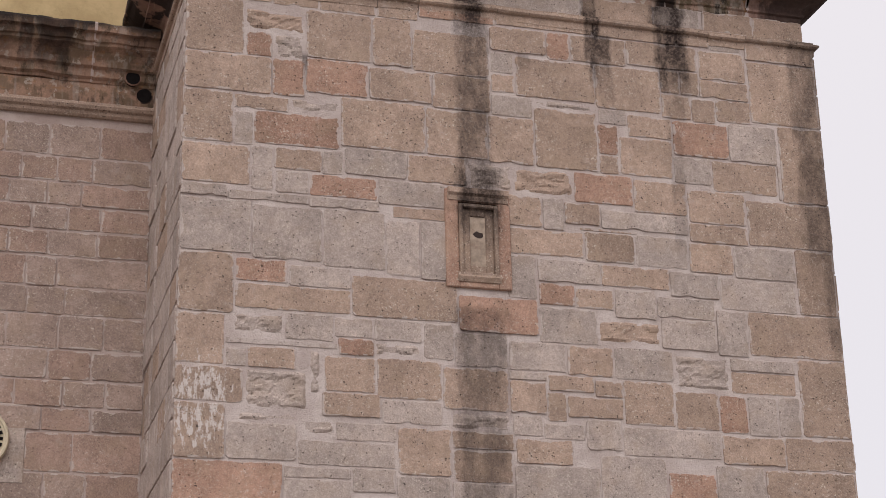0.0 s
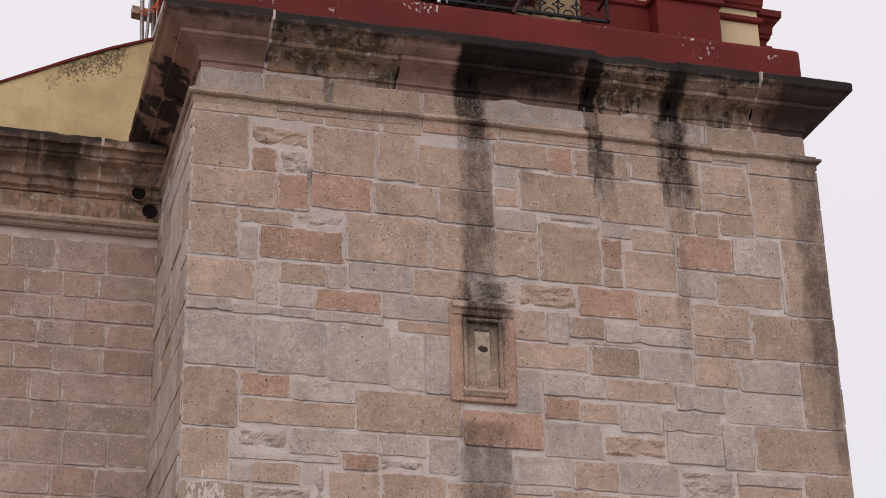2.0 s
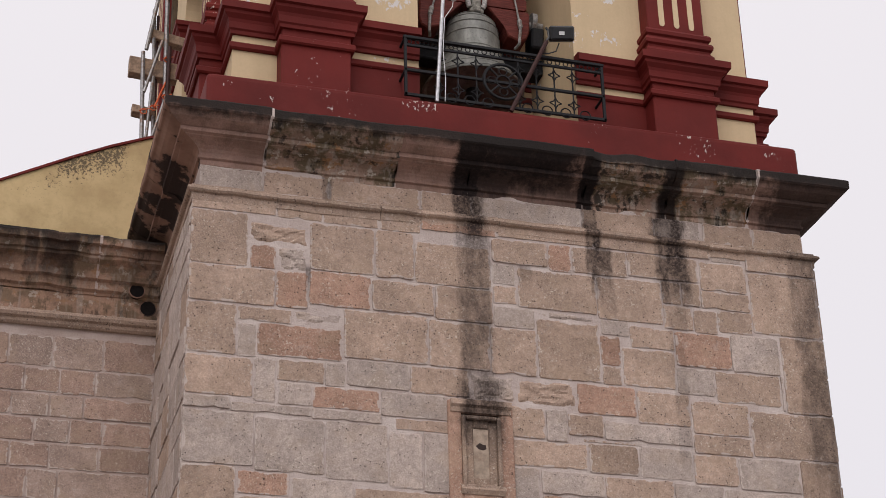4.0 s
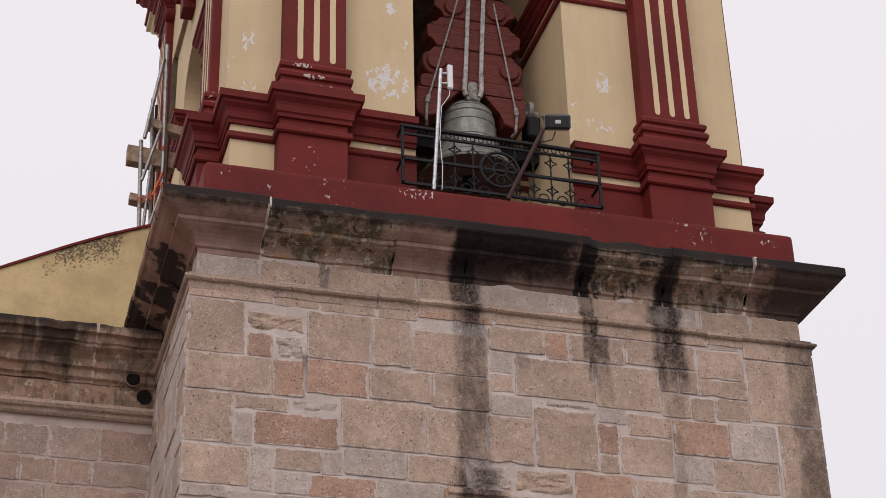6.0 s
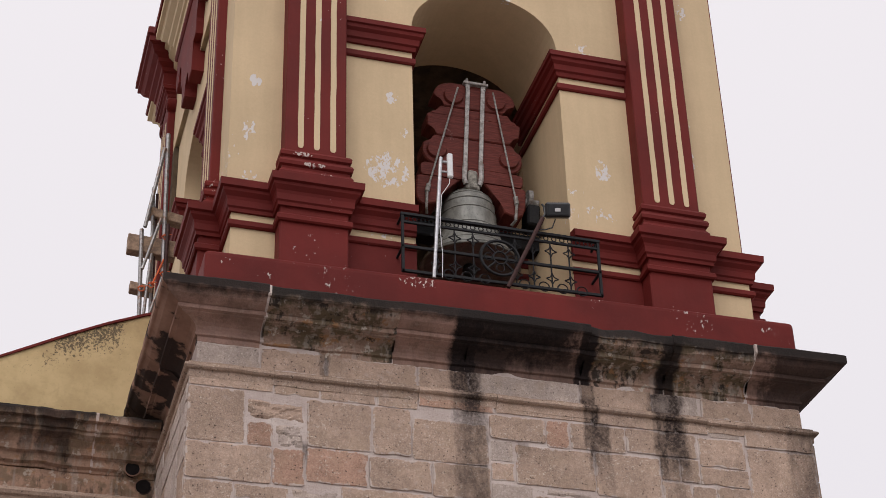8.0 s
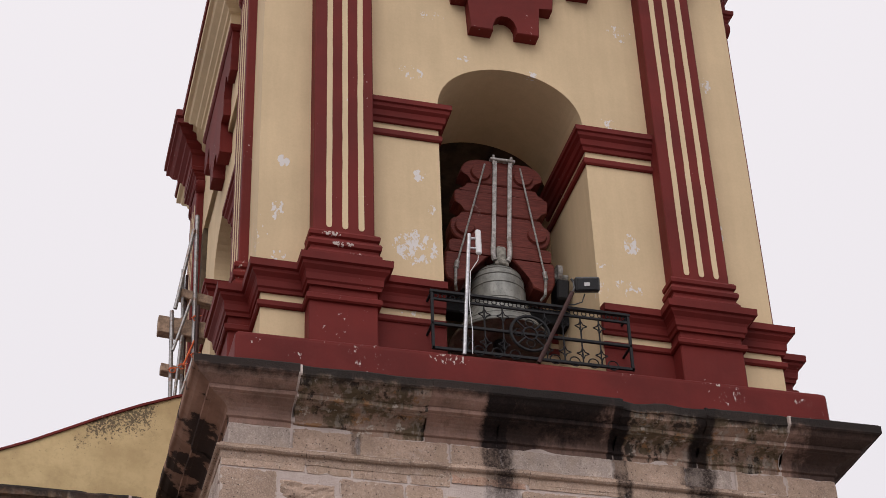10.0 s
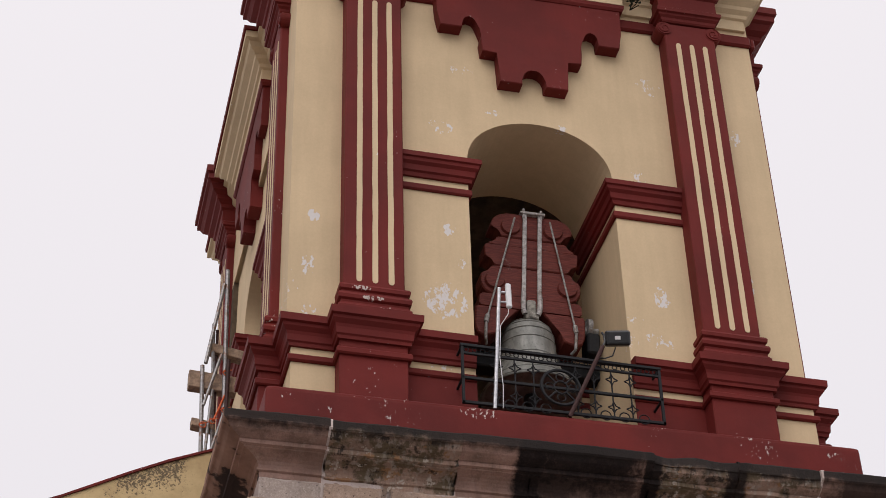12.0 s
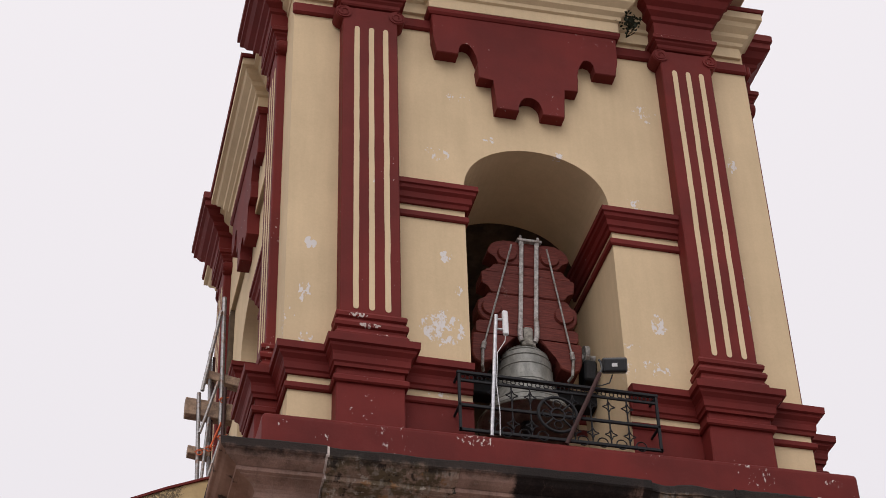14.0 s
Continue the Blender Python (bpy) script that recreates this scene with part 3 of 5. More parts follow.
BLOCK = [(-0.03, 16.34), (0.03, 16.34), (0.03, 16.54), (0.055, 16.56), (0.065, 16.61), (0.12, 16.66), (0.13, 16.71), (0.19, 16.76), (0.23, 16.84), (0.27, 16.87),
         (0.27, 16.95), (0.30, 16.97), (0.30, 17.06), (0.28, 17.09), (-0.03, 17.1)]
SHAFT = 0.20


def around(a, b, f):
    """Three sides of a pier from a to b that stands f proud of a face."""
    return [(a, -HALF + 0.06), (a, -HALF - f), (b, -HALF - f), (b, -HALF + 0.06)]


def pilaster(i, a, b):
    out = SHAFT + (0.0, 0.05, 0.0, -0.045)[i]
    shaft = part("pilaster", faced(box(a, b, -HALF - out, -HALF + 0.05, 11.86, 16.15, 0.012), i), MAROON, belfry, "fluted maroon pilaster with cream flutes")
    part("foot", faced(sweep(around(a, b, out), FOOT), i), MAROON_WORN, shaft)
    part("necking", faced(sweep(around(a, b, out), HEAD), i), MAROON, shaft)
    for k in (-1, 0, 1):
        x = (a + b) / 2 + k * 0.162 + 0.010
        w = 0.029
        # hand-painted edges, not quite straight
        lean = [0.004 * noise.noise(Vector((x * 5 + i * 9, n * 0.55, 0.2))) for n in range(25)]
        edge = [[(x + s * (w + 0.004 * noise.noise(Vector((x * 7 + s + i * 5, n * 0.9, 3.1)))) + lean[n], 11.965 + 3.86 * n / 24) for n in range(25)] for s in (1, -1)]
        strip = [(x + lean[0] + w * math.cos(q), 11.965 - w * math.sin(q)) for q in (2.34, 1.57, 0.8)] + edge[0] + \
              [(x + lean[24] + w * math.cos(q), 15.825 + w * math.sin(q)) for q in (0.8, 1.57, 2.34)] + edge[1][::-1]
        part("flute", faced(prism(strip, -HALF - out - 0.004, -HALF - out + 0.01), i), CREAM_TRIM, shaft)
    # scrolls at both corners of the capital
    for s, x in ((-1, a), (1, b)):
        bm = bmesh.new()
        y0 = -HALF - out - 0.014
        bmesh.ops.create_cone(bm, cap_ends=True, segments=24, radius1=0.1, radius2=0.1, depth=-HALF - y0, matrix=Matrix.Translation((x - s * 0.008, (y0 - HALF) / 2, 16.06)) @ Matrix.Rotation(math.pi / 2, 4, "X"))
        bmesh.ops.bevel(bm, geom=[e for e in bm.edges if len(e.link_faces) == 2 and e.calc_face_angle(0) > 1.2], offset=0.012, segments=2, affect="EDGES")
        spiral = []
        for n in range(15):
            w = n * 0.62
            spiral.append((x - s * 0.008 + s * (0.080 - 0.0042 * n) * math.sin(w), y0 - 0.002, 16.06 + (0.080 - 0.0042 * n) * math.cos(w)))
        tube(spiral, 0.008, bm, 5)
        part("scroll", faced(bm, i), MAROON, shaft)
    part("block", faced(sweep(around(a - 0.02, b + 0.02, SHAFT + 0.02), BLOCK), i), MAROON, shaft)
    part("block_core", faced(box(a - 0.02, b + 0.02, -HALF - out - 0.02, -HALF + 0.05, 16.3, 17.08), i), MAROON, shaft)


for i in range(4):
    pilaster(i, -PIL_OUT + shy(i), -PIL_IN + shy(i))
    pilaster(i, PIL_IN - shy(i), PIL_OUT - shy(i))

# imposts of the arches: they return into the openings
IMPOST_LOW = [(o, z - 0.03) for o, z in [(-0.02, 13.385), (0.02, 13.385), (0.032, 13.40), (0.032, 13.455), (0.02, 13.47), (-0.02, 13.475)]]
IMPOST_TOP = [(o, z - 0.03) for o, z in [(-0.02, 13.555), (0.03, 13.555), (0.04, 13.60), (0.06, 13.615), (0.07, 13.68), (0.10, 13.71), (0.105, 13.75), (0.125, 13.76), (0.125, 13.82), (-0.02, 13.85)]]
for i in range(4):
    for s in (-1, 1):
        way = [(s * (PIL_IN - shy(i)), -HALF), (s * SPAN, -HALF), (s * SPAN, -HALF + THICK)]
        if s > 0:
            way = way[::-1]
        imp = part("impost", faced(sweep(way, IMPOST_TOP), i), MAROON, belfry, "maroon moulded impost returning into the arch")
        part("impost_roll", faced(sweep(way, IMPOST_LOW), i), MAROON, imp)

# scalloped apron over each arch
half_apron = [(1.10, 16.30), (1.085, 15.9), (1.05, 15.69), (0.80, 15.69), (0.795, 15.76)]
half_apron += [(0.715 + 0.085 * math.cos(a), 15.78 + 0.10 * math.sin(a)) for a in (0.3, 0.9, 1.57, 2.2, 2.8)]
half_apron += [(0.60, 15.70), (0.575, 15.62), (0.59, 15.54), (0.575, 15.37), (0.405, 15.37), (0.39, 14.945), (0.135, 14.945), (0.135, 15.02)]
half_apron += [(0.135 * math.cos(a), 15.03 + 0.15 * math.sin(a)) for a in (0.2, 0.6, 1.0, 1.3)]
apron = half_apron + [(-x, z) for x, z in half_apron[::-1]]
for i in range(4):
    ap = part("apron", faced(prism([(x - 0.045, z) for x, z in apron], -HALF - 0.15, -HALF + 0.03, 0.01), i), MAROON, belfry, "scalloped maroon apron panel above the arch")
    part("apron_cap", faced(sweep([(-1.16, -HALF + 0.04), (-1.16, -HALF - 0.15), (1.07, -HALF - 0.15), (1.07, -HALF + 0.04)],
         [(-0.03, 16.27), (0.01, 16.27), (0.03, 16.30), (0.035, 16.345), (0.0, 16.37), (-0.03, 16.37)]), i), MAROON, ap)
    part("neck_band", faced(box(-HALF - 0.02 + shy(i), HALF + 0.02 - shy(i), -HALF - 0.045, -HALF + 0.02, 16.12, 16.28, 0.02), i), MAROON, belfry)

# cream entablature, stepping forward over the aprons
TOP_BREAKS = [(-1.15, 1.06, 0.14)]
part("entablature", drawn_in(sweep(plan(0.01, TOP_BREAKS), [(-0.1, 16.36), (0.03, 16.36), (0.03, 16.51), (0.06, 16.525), (0.07, 16.57), (0.12, 16.61), (0.13, 16.66), (0.20, 16.72), (0.22, 16.78),
     (0.27, 16.80), (0.27, 16.90), (-0.1, 16.93)], True), -0.07), CREAM_TRIM, belfry, "cream moulded entablature")
part("top_slab", box(CX - HALF - 0.02, CX + HALF + 0.02, CY - DEEP - 0.02, CY + DEEP + 0.02, 16.7, 17.05), ROOF, belfry, "weathered top of the belfry")
# slab added above the view, front only, to keep sky light off the capitals
part("crowning_course", box(0.2, 5.72, -0.42, 3.0, 17.13, 17.32, 0.02), CREAM_TRIM, belfry, "unseen slab added over the belfry front to shade the capitals")
part("entablature_top", drawn_in(sweep(plan(0.01, TOP_BREAKS), [(-0.1, 16.92), (0.29, 16.905), (0.30, 16.95), (-0.1, 17.0)], True), -0.07), MAROON, belfry)

# ---- cornice of the tower base, in blocks of stone ----
CORN = [(-0.12, 9.645), (-0.070, 9.645), (-0.062, 9.652), (-0.060, 9.703), (-0.048, 9.708), (-0.036, 9.714), (-0.034, 9.736), (-0.048, 9.741), (-0.046, 9.775), (-0.032, 9.806), (-0.002, 9.831), (0.045, 9.848),
        (0.100, 9.857), (0.104, 9.866), (0.146, 9.871), (0.151, 9.905), (0.142, 9.913), (0.165, 9.922), (0.205, 9.937), (0.245, 9.958), (0.268, 9.984), (0.284, 9.998), (0.304, 10.004), (0.317, 10.018), (0.318, 10.095), (0.302, 10.112), (-0.02, 10.12)]
cornice = tagged(part("trim_base_cornice", box(0.03, 5.97, 0.03, 6.47, 9.9, 10.045), ROOF), "sooty moulded stone cornice round the tower base", "cornice", kind="structure")
CORN_SEGS = [(0.0, 0.635, "a"), (0.645, 1.855, "m"), (1.865, 2.55, "a"), (2.555, 3.675, "a"), (3.69, 4.52, "m"), (4.535, 5.37, "m"), (5.38, 6.0, "a")]
for a, b, k in CORN_SEGS:
    path = [(a, 0.0), (b, 0.0)]
    if a == 0.0:
        path = [(0.0, 1.0)] + path
    if b == 6.0:
        path = path + [(6.0, 6.5), (0.0, 6.5)]
    dz, dp = random.uniform(-0.008, 0.008), random.uniform(-0.006, 0.008)
    if k == "m":
        dz -= 0.008
    bm = sweep(path, [(o + (dp if o > 0 else 0), z + dz) for o, z in CORN])
    bmesh.ops.subdivide_edges(bm, edges=[e for e in bm.edges if e.calc_length() > 0.3], cuts=9)
    worn = 1.15 if k == "m" else 0.4
    for v in bm.verts:
        wear = noise.noise(v.co * 3.1) * 0.018 + noise.noise(v.co * 9) * 0.009
        v.co.z += wear * worn
        v.co.y += noise.noise(v.co * 5.0 + Vector((9, 0, 0))) * 0.012 * worn
        if k == "m" and a > 3 and v.co.z > 9.97:
            # these two have lost their lip
            loss = 0.5 + noise.noise(Vector((v.co.x * 2.7, 4.0, 1.0)))
            v.co.y += 0.075 * loss * min(1.0, (v.co.z - 9.97) / 0.05)
            v.co.z += 0.035 * noise.noise(Vector((v.co.x * 2.1, 8.0, 3.0))) + 0.012
    block = part("cornice_block", bm, CORNICE_MOSSY if k == "m" else CORNICE, cornice, "lichened weathered cornice block" if k == "m" else "")
    if a == 0.0:
        block.data.materials.append(CORNICE_SIDE)
        for f in block.data.polygons:
            f.material_index = 1 if f.center.x < f.center.y else 0
# pale mortar in the joints between the blocks
for x in (0.64, 1.86, 2.5525, 3.6825, 4.5275, 5.375):
    pale = x in (0.64, 5.375)
    w = 0.016 if pale else 0.010
    part("joint", sweep([(x - w, 0.0), (x + w, 0.0)], [(o + (0.001 if pale else -0.003) if o > -0.1 else o, z) for o, z in CORN]), MORTAR if pale else CORNICE, cornice)
for a, b in ((1.01, 2.1), (2.11, 3.4), (3.41, 5.2), (5.21, 6.5)):
    bm = sweep([(0.0, b), (0.0, a)], CORN)
    bmesh.ops.subdivide_edges(bm, edges=[e for e in bm.edges if e.calc_length() > 0.3], cuts=9)
    for v in bm.verts:
        v.co.x += noise.noise(v.co * 4) * 0.014
        v.co.z += noise.noise(v.co * 3) * 0.014
    part("cornice_block", bm, CORNICE_SIDE, cornice)

# string course under it
STRING = [(-0.02, 9.265), (0.008, 9.265), (0.010, 9.30), (0.010, 9.335), (0.038, 9.340), (0.052, 9.354), (0.050, 9.374), (0.034, 9.386), (0.012, 9.390), (0.012, 9.412), (-0.02, 9.43)]
string = tagged(part("trim_string_course", sweep([(0.0, 6.4), (0.0, 2.0)], STRING), TAN), "thin rolled stone string course on the tower base", "string course", kind="structure")
for a, b in ((0.0, 0.75), (0.755, 1.70), (1.705, 2.08), (2.085, 2.82), (2.825, 3.75), (3.755, 4.90), (4.905, 5.28), (5.285, 6.0)):
    path = [(a, 0.0), (b, 0.0)]
    if a == 0.0:
        path = [(0.0, 1.99)] + path
    if b == 6.0:
        path = path + [(6.0, 6.5)]
    dz = random.uniform(-0.006, 0.006)
    bm = sweep(path, [(o, z + dz) for o, z in STRING])
    bmesh.ops.subdivide_edges(bm, edges=[e for e in bm.edges if 0.25 < e.calc_length() < 1.2], cuts=7)
    for v in bm.verts:
        v.co.z += noise.noise(v.co * 6) * 0.010
        v.co.y += noise.noise(v.co * 7 + Vector((3, 0, 0))) * 0.008
    part("string_stone", bm, TAN, string)

# ---- nave wall beside the tower ----
NY = 2.10
nave = tagged(part("wall_nave", box(-9.0, 0.0, NY + 0.003, NY + 0.9, 0.0, 9.72), MORTAR_NAVE), "nave wall of rose-grey squared stone with thin joints", "wall", kind="structure")
NAVE_CORN = [(-0.02, 9.225), (0.04, 9.225), (0.05, 9.25), (0.085, 9.27), (0.095, 9.33), (0.10, 9.345), (0.14, 9.36), (0.16, 9.42), (0.20, 9.48), (0.26, 9.52), (0.265, 9.545),
             (0.285, 9.555), (0.30, 9.62), (0.345, 9.63), (0.35, 9.70), (0.33, 9.725), (-0.3, 9.74)]
ncorn = tagged(part("trim_nave_cornice", box(-9.0, -0.01, NY + 0.05, NY + 0.9, 9.7, 9.73), ROOF), "moulded stone nave cornice with soot stains", "cornice", kind="structure")
for a, b in ((-9.0, -2.0), (-1.995, -1.045), (-1.04, -0.625), (-0.62, -0.01)):
    dz = random.uniform(-0.012, 0.012)
    bm = sweep([(a, NY), (b, NY)], [(o, z + dz) for o, z in NAVE_CORN])
    bmesh.ops.subdivide_edges(bm, edges=[e for e in bm.edges if 0.25 < e.calc_length()], cuts=9)
    for v in bm.verts:
        v.co.z += noise.noise(v.co * 5) * 0.014 + (noise.noise(v.co * 14) * 0.012 if v.co.z > 9.6 else 0)
        v.co.y += noise.noise(v.co * 6) * 0.012
    part("cornice_block", bm, CORNICE_NAVE, ncorn)
for x, pale in ((-1.9975, False), (-1.0425, False), (-0.6225, True)):
    w = 0.014 if pale else 0.010
    part("joint", sweep([(x - w, NY), (x + w, NY)], [(o + (0.006 if pale else -0.004) if o > 0 else o, z) for o, z in NAVE_CORN]), MORTAR_NAVE if pale else CORNICE_NAVE, ncorn)
part("frieze", box(-9.0, -0.004, NY - 0.03, NY + 0.05, 9.0, 9.225, 0.004), CORNICE_NAVE, ncorn, "stone frieze with a worn carved inscription")
part("roll", sweep([(-9.0, NY), (-0.004, NY)], [(-0.02, 8.86), (0.03, 8.86), (0.05, 8.88), (0.055, 8.91), (0.085, 8.925), (0.10, 8.955), (0.09, 8.985), (0.07, 9.0), (-0.02, 9.01)]), TAN, ncorn)
# worn carved letters: plain bars, too far gone to read
x = -1.42
while x < -0.12:
    w = random.uniform(0.018, 0.03)
    h = random.uniform(0.11, 0.14)
    part("worn_letter", box(x, x + w, NY - 0.034, NY - 0.028, 9.035, 9.035 + h, 0.002), CORNICE_NAVE, ncorn)
    if random.random() < 0.55:
        part("worn_letter", box(x + w, x + w + 0.05, NY - 0.034, NY - 0.028, 9.035 + h - 0.02, 9.035 + h, 0.002), CORNICE_NAVE, ncorn)
    x += random.choice((0.075, 0.10, 0.13, 0.17))

# ochre parapet above, its top a falling curve with a maroon coping
PX = [-9.0, -6.0, -4.0, -3.0, -2.3, -1.6, -1.25, -0.93, -0.55, -0.16, 0.05, 0.3]
PZ = [9.95, 9.97, 10.0, 10.08, 10.24, 10.55, 10.72, 10.875, 11.045, 11.20, 11.265, 11.33]
parapet = tagged(part("wall_parapet", prism([(-9.0, 9.70)] + list(zip(PX, PZ)) + [(0.3, 9.70)], NY + 0.3, NY + 0.75), OCHRE),
                 "ochre plastered nave parapet, cracked and mildewed", "parapet", kind="structure")
bm = bmesh.new()
rows = []
for x, z in zip(PX, PZ):
    rows.append([bm.verts.new((x, NY + y, z + dz)) for y, dz in ((0.28, -0.005), (0.28, 0.02), (0.30, 0.032), (0.76, 0.032), (0.78, 0.02), (0.78, -0.005))])
for a, b in zip(rows, rows[1:]):
    for j in range(6):
        bm.faces.new((a[j], a[(j + 1) % 6], b[(j + 1) % 6], b[j]))
bm.faces.new(rows[0])
bm.faces.new(rows[-1][::-1])
part("coping", bm, MAROON_WORN, parapet, "thin maroon coping")


# ---- bell and its yoke ----
BX, BY, BZ = 2.98, 1.12, 11.48
bell = holder("bell", (BX, BY, BZ), "grey patinated bronze bell hung in the arch", "bell")
under(part("bell_body", lathe([(0.0, 0.902), (0.13, 0.902), (0.185, 0.883), (0.232, 0.845), (0.263, 0.797), (0.281, 0.735), (0.290, 0.668), (0.296, 0.573), (0.302, 0.477), (0.312, 0.420), (0.334, 0.330), (0.370, 0.250), (0.420, 0.165),
     (0.474, 0.080), (0.53, 0.000), (0.505, 0.000), (0.42, 0.110), (0.32, 0.270), (0.26, 0.477), (0.21, 0.716), (0.0, 0.783)], (BX, BY, BZ)), BRONZE, smooth=True), bell)
for r, z in ((0.196, 0.877), (0.258, 0.807), (0.283, 0.726), (0.293, 0.611), (0.314, 0.41), (0.324, 0.37), (0.43, 0.15), (0.50, 0.045)):
    under(part("moulding_ring", lathe([(r - 0.02, -0.009), (r + 0.004, -0.006), (r + 0.008, 0.0), (r + 0.004, 0.006), (r - 0.02, 0.009)], (BX, BY, BZ + z), 40), BRONZE), bell)
bm = box(BX - 0.052, BX + 0.052, 0.872, BY + 0.07, 12.33, 12.57, 0.02)
box(BX - 0.075, BX + 0.075, 0.88, BY + 0.05, 12.33, 12.385, 0.012, bm)
under(part("crown_loop", bm, BELL_TOP), bell)
under(part("clapper", lathe([(0.02, 0.83), (0.02, 0.08), (0.07, 0.03), (0.08, -0.02), (0.05, -0.08), (0.02, -0.10)], (BX, BY, BZ), 16), IRON), bell)

# carved wooden yoke: boards stacked on the bell, with scalloped cheeks
yoke = holder("bell_yoke", (BX, BY, 12.02), "large maroon carved wooden bell yoke with steel straps", "bell yoke")
YC = 3.05
YF = BY - 0.2


def board(z0, z1, half, low, high):
    """One board of the yoke. low and high: the corner's radius, minus where it is bitten out."""
    right = []
    for zc, r, up in ((z0, low, 1), (z1, high, -1)):
        pts = []
        for k in range(7):
            a = math.pi / 2 * k / 6
            if r >= 0:
                pts.append((half - r + r * math.sin(a), zc + up * (r - r * math.cos(a))))
            else:
                pts.append((half + r * math.cos(a), zc - up * r * math.sin(a)))
        right += pts if up > 0 else pts[::-1]
    return right


def lay_board(z0, z1, half, low, high):
    right = board(z0, z1, half, low, high)
    out = right + [(-x, z) for x, z in right[::-1]]
    return under(part("board", prism([(YC + x, z) for x, z in out], YF, BY + 0.03, 0.014), YOKE), yoke)


lay_board(13.40, 13.72, 0.46, -0.13, 0.17)
lay_board(13.28, 13.395, 0.48, 0.015, -0.105)
lay_board(13.0, 13.275, 0.52, -0.12, 0.015)
lay_board(12.62, 12.995, 0.55, 0.15, -0.12)
lay_board(12.46, 12.615, 0.56, 0.02, 0.03)
for s in (-1, 1):
    out = [(YC + s * x, z) for x, z in ((0.12, 12.455), (0.33, 12.24), (0.37, 12.12), (0.50, 12.07), (0.57, 12.11), (0.60, 12.2), (0.60, 12.42), (0.58, 12.455))]
    under(part("cheek", prism(out, YF, BY + 0.2, 0.014), YOKE), yoke)
    for z, x in ((13.54, 0.24), (12.79, 0.40)):
        bm = bmesh.new()
        bmesh.ops.create_cone(bm, cap_ends=True, segments=24, radius1=0.118, radius2=0.10, depth=0.04, matrix=Matrix.Translation((YC + s * x, YF - 0.01, z)) @ Matrix.Rotation(math.pi / 2, 4, "X"))
        under(part("carved_disc", bm, YOKE), yoke)
    # flat steel straps, tilted rods with nuts
    under(part("strap", box(YC + s * 0.085 - 0.023, YC + s * 0.085 + 0.023, YF - 0.035, YF - 0.015, 12.60, 13.72, 0.004), STRAP), yoke)
    bm = tube([(YC + s * 0.20, YF - 0.03, 13.65), (YC + s * 0.49, YF - 0.03, 12.22)], 0.011)
    tube([(YC + s * 0.475, YF - 0.03, 12.31), (YC + s * 0.49, YF - 0.03, 12.22)], 0.026, bm)
    tube([(YC + s * 0.49, YF - 0.03, 12.22), (YC + s * 0.485, YF - 0.02, 12.02), (YC + s * 0.46, YF + 0.05, 12.0)], 0.016, bm)
    under(part("tie_rod", bm, STEEL_OLD), yoke)
bm = box(YC - 0.14, YC + 0.14, YF - 0.05, YF + 0.1, 13.715, 13.75, 0.006)
for s in (-1, 1):
    tube([(YC + s * 0.10, YF - 0.025, 13.66), (YC + s * 0.10, YF - 0.025, 13.79)], 0.016, bm)
under(part("top_plate", bm, STRAP), yoke)
for s in (-1, 1):
    bm = tube([(YC + s * 0.087, YF - 0.03, 12.66), (YC + s * 0.092, YF - 0.035, 12.52), (YC + s * 0.088, YF - 0.035, 12.43), (YC + s * 0.072, YF - 0.03, 12.385)], 0.028, sides=10)
    under(part("shackle", bm, STRAP), yoke)
under(part("axle", tube([(YC - 0.70, BY, 12.42), (YC - 0.40, BY, 12.42)], 0.045, sides=16), STEEL_OLD), yoke)
bm = tube([(YC + 0.40, BY, 12.42), (YC + 0.80, BY, 12.42)], 0.045, sides=16)
tube([(YC + 0.665, BY, 12.44), (YC + 0.715, BY, 12.44)], 0.125, bm, 24)
under(part("axle", bm, STEEL_OLD), yoke)
for s in (-1, 1):
    under(part("bearing", box(YC + s * 0.72 - 0.07, YC + s * 0.72 + 0.07, BY - 0.12, BY + 0.12, 12.08, 12.34, 0.02), IRON), yoke)
# it hangs a little out of plumb
for ob in yoke.children:
    for v in ob.data.vertices:
        v.co.x += (v.co.z - 13.57) * 0.062 - 0.004
beam = tagged(part("bell_beam", box(2.1, 3.9, BY + 0.1, BY + 0.3, 11.9, 12.08, 0.015), IRON), "dark beam that carries the bell in the arch", "beam")

# ---- iron railing in front of the arch ----
RX0, RX1, RY, RZ0, RZ1 = 1.98, 3.985, 0.07, 10.70, 11.335
RMID = 10.955
railing = holder("railing", (2.96, RY, RZ0 - 0.03), "black wrought-iron railing with stars and a ring", "railing")


def bar(name, x0, x1, y0, y1, z0, z1, mat=None):
    return under(part(name, box(x0, x1, y0, y1, z0, z1, 0.003), mat or IRON), railing)


bar("top_rail", RX0 - 0.02, RX1 + 0.02, RY - 0.02, RY + 0.025, RZ1 - 0.03, RZ1)
bar("second_rail", RX0, RX1, RY - 0.012, RY + 0.012, RZ1 - 0.115, RZ1 - 0.09)
bar("middle_rail", RX0 - 0.015, RX1 + 0.015, RY - 0.014, RY + 0.014, RMID - 0.015, RMID + 0.015)
bar("bottom_rail", RX0 - 0.015, RX1 + 0.015, RY - 0.014, RY + 0.014, RZ0 - 0.03, RZ0)
for x in (RX0, RX1):
    bar("post", x - 0.014, x + 0.014, RY - 0.014, RY + 0.014, RZ0 - 0.03, RZ1)
    for z in (RZ1 - 0.02, RMID):
        bar("wall_tie", x - 0.011, x + 0.011, RY, 0.31, z - 0.011, z + 0.011)
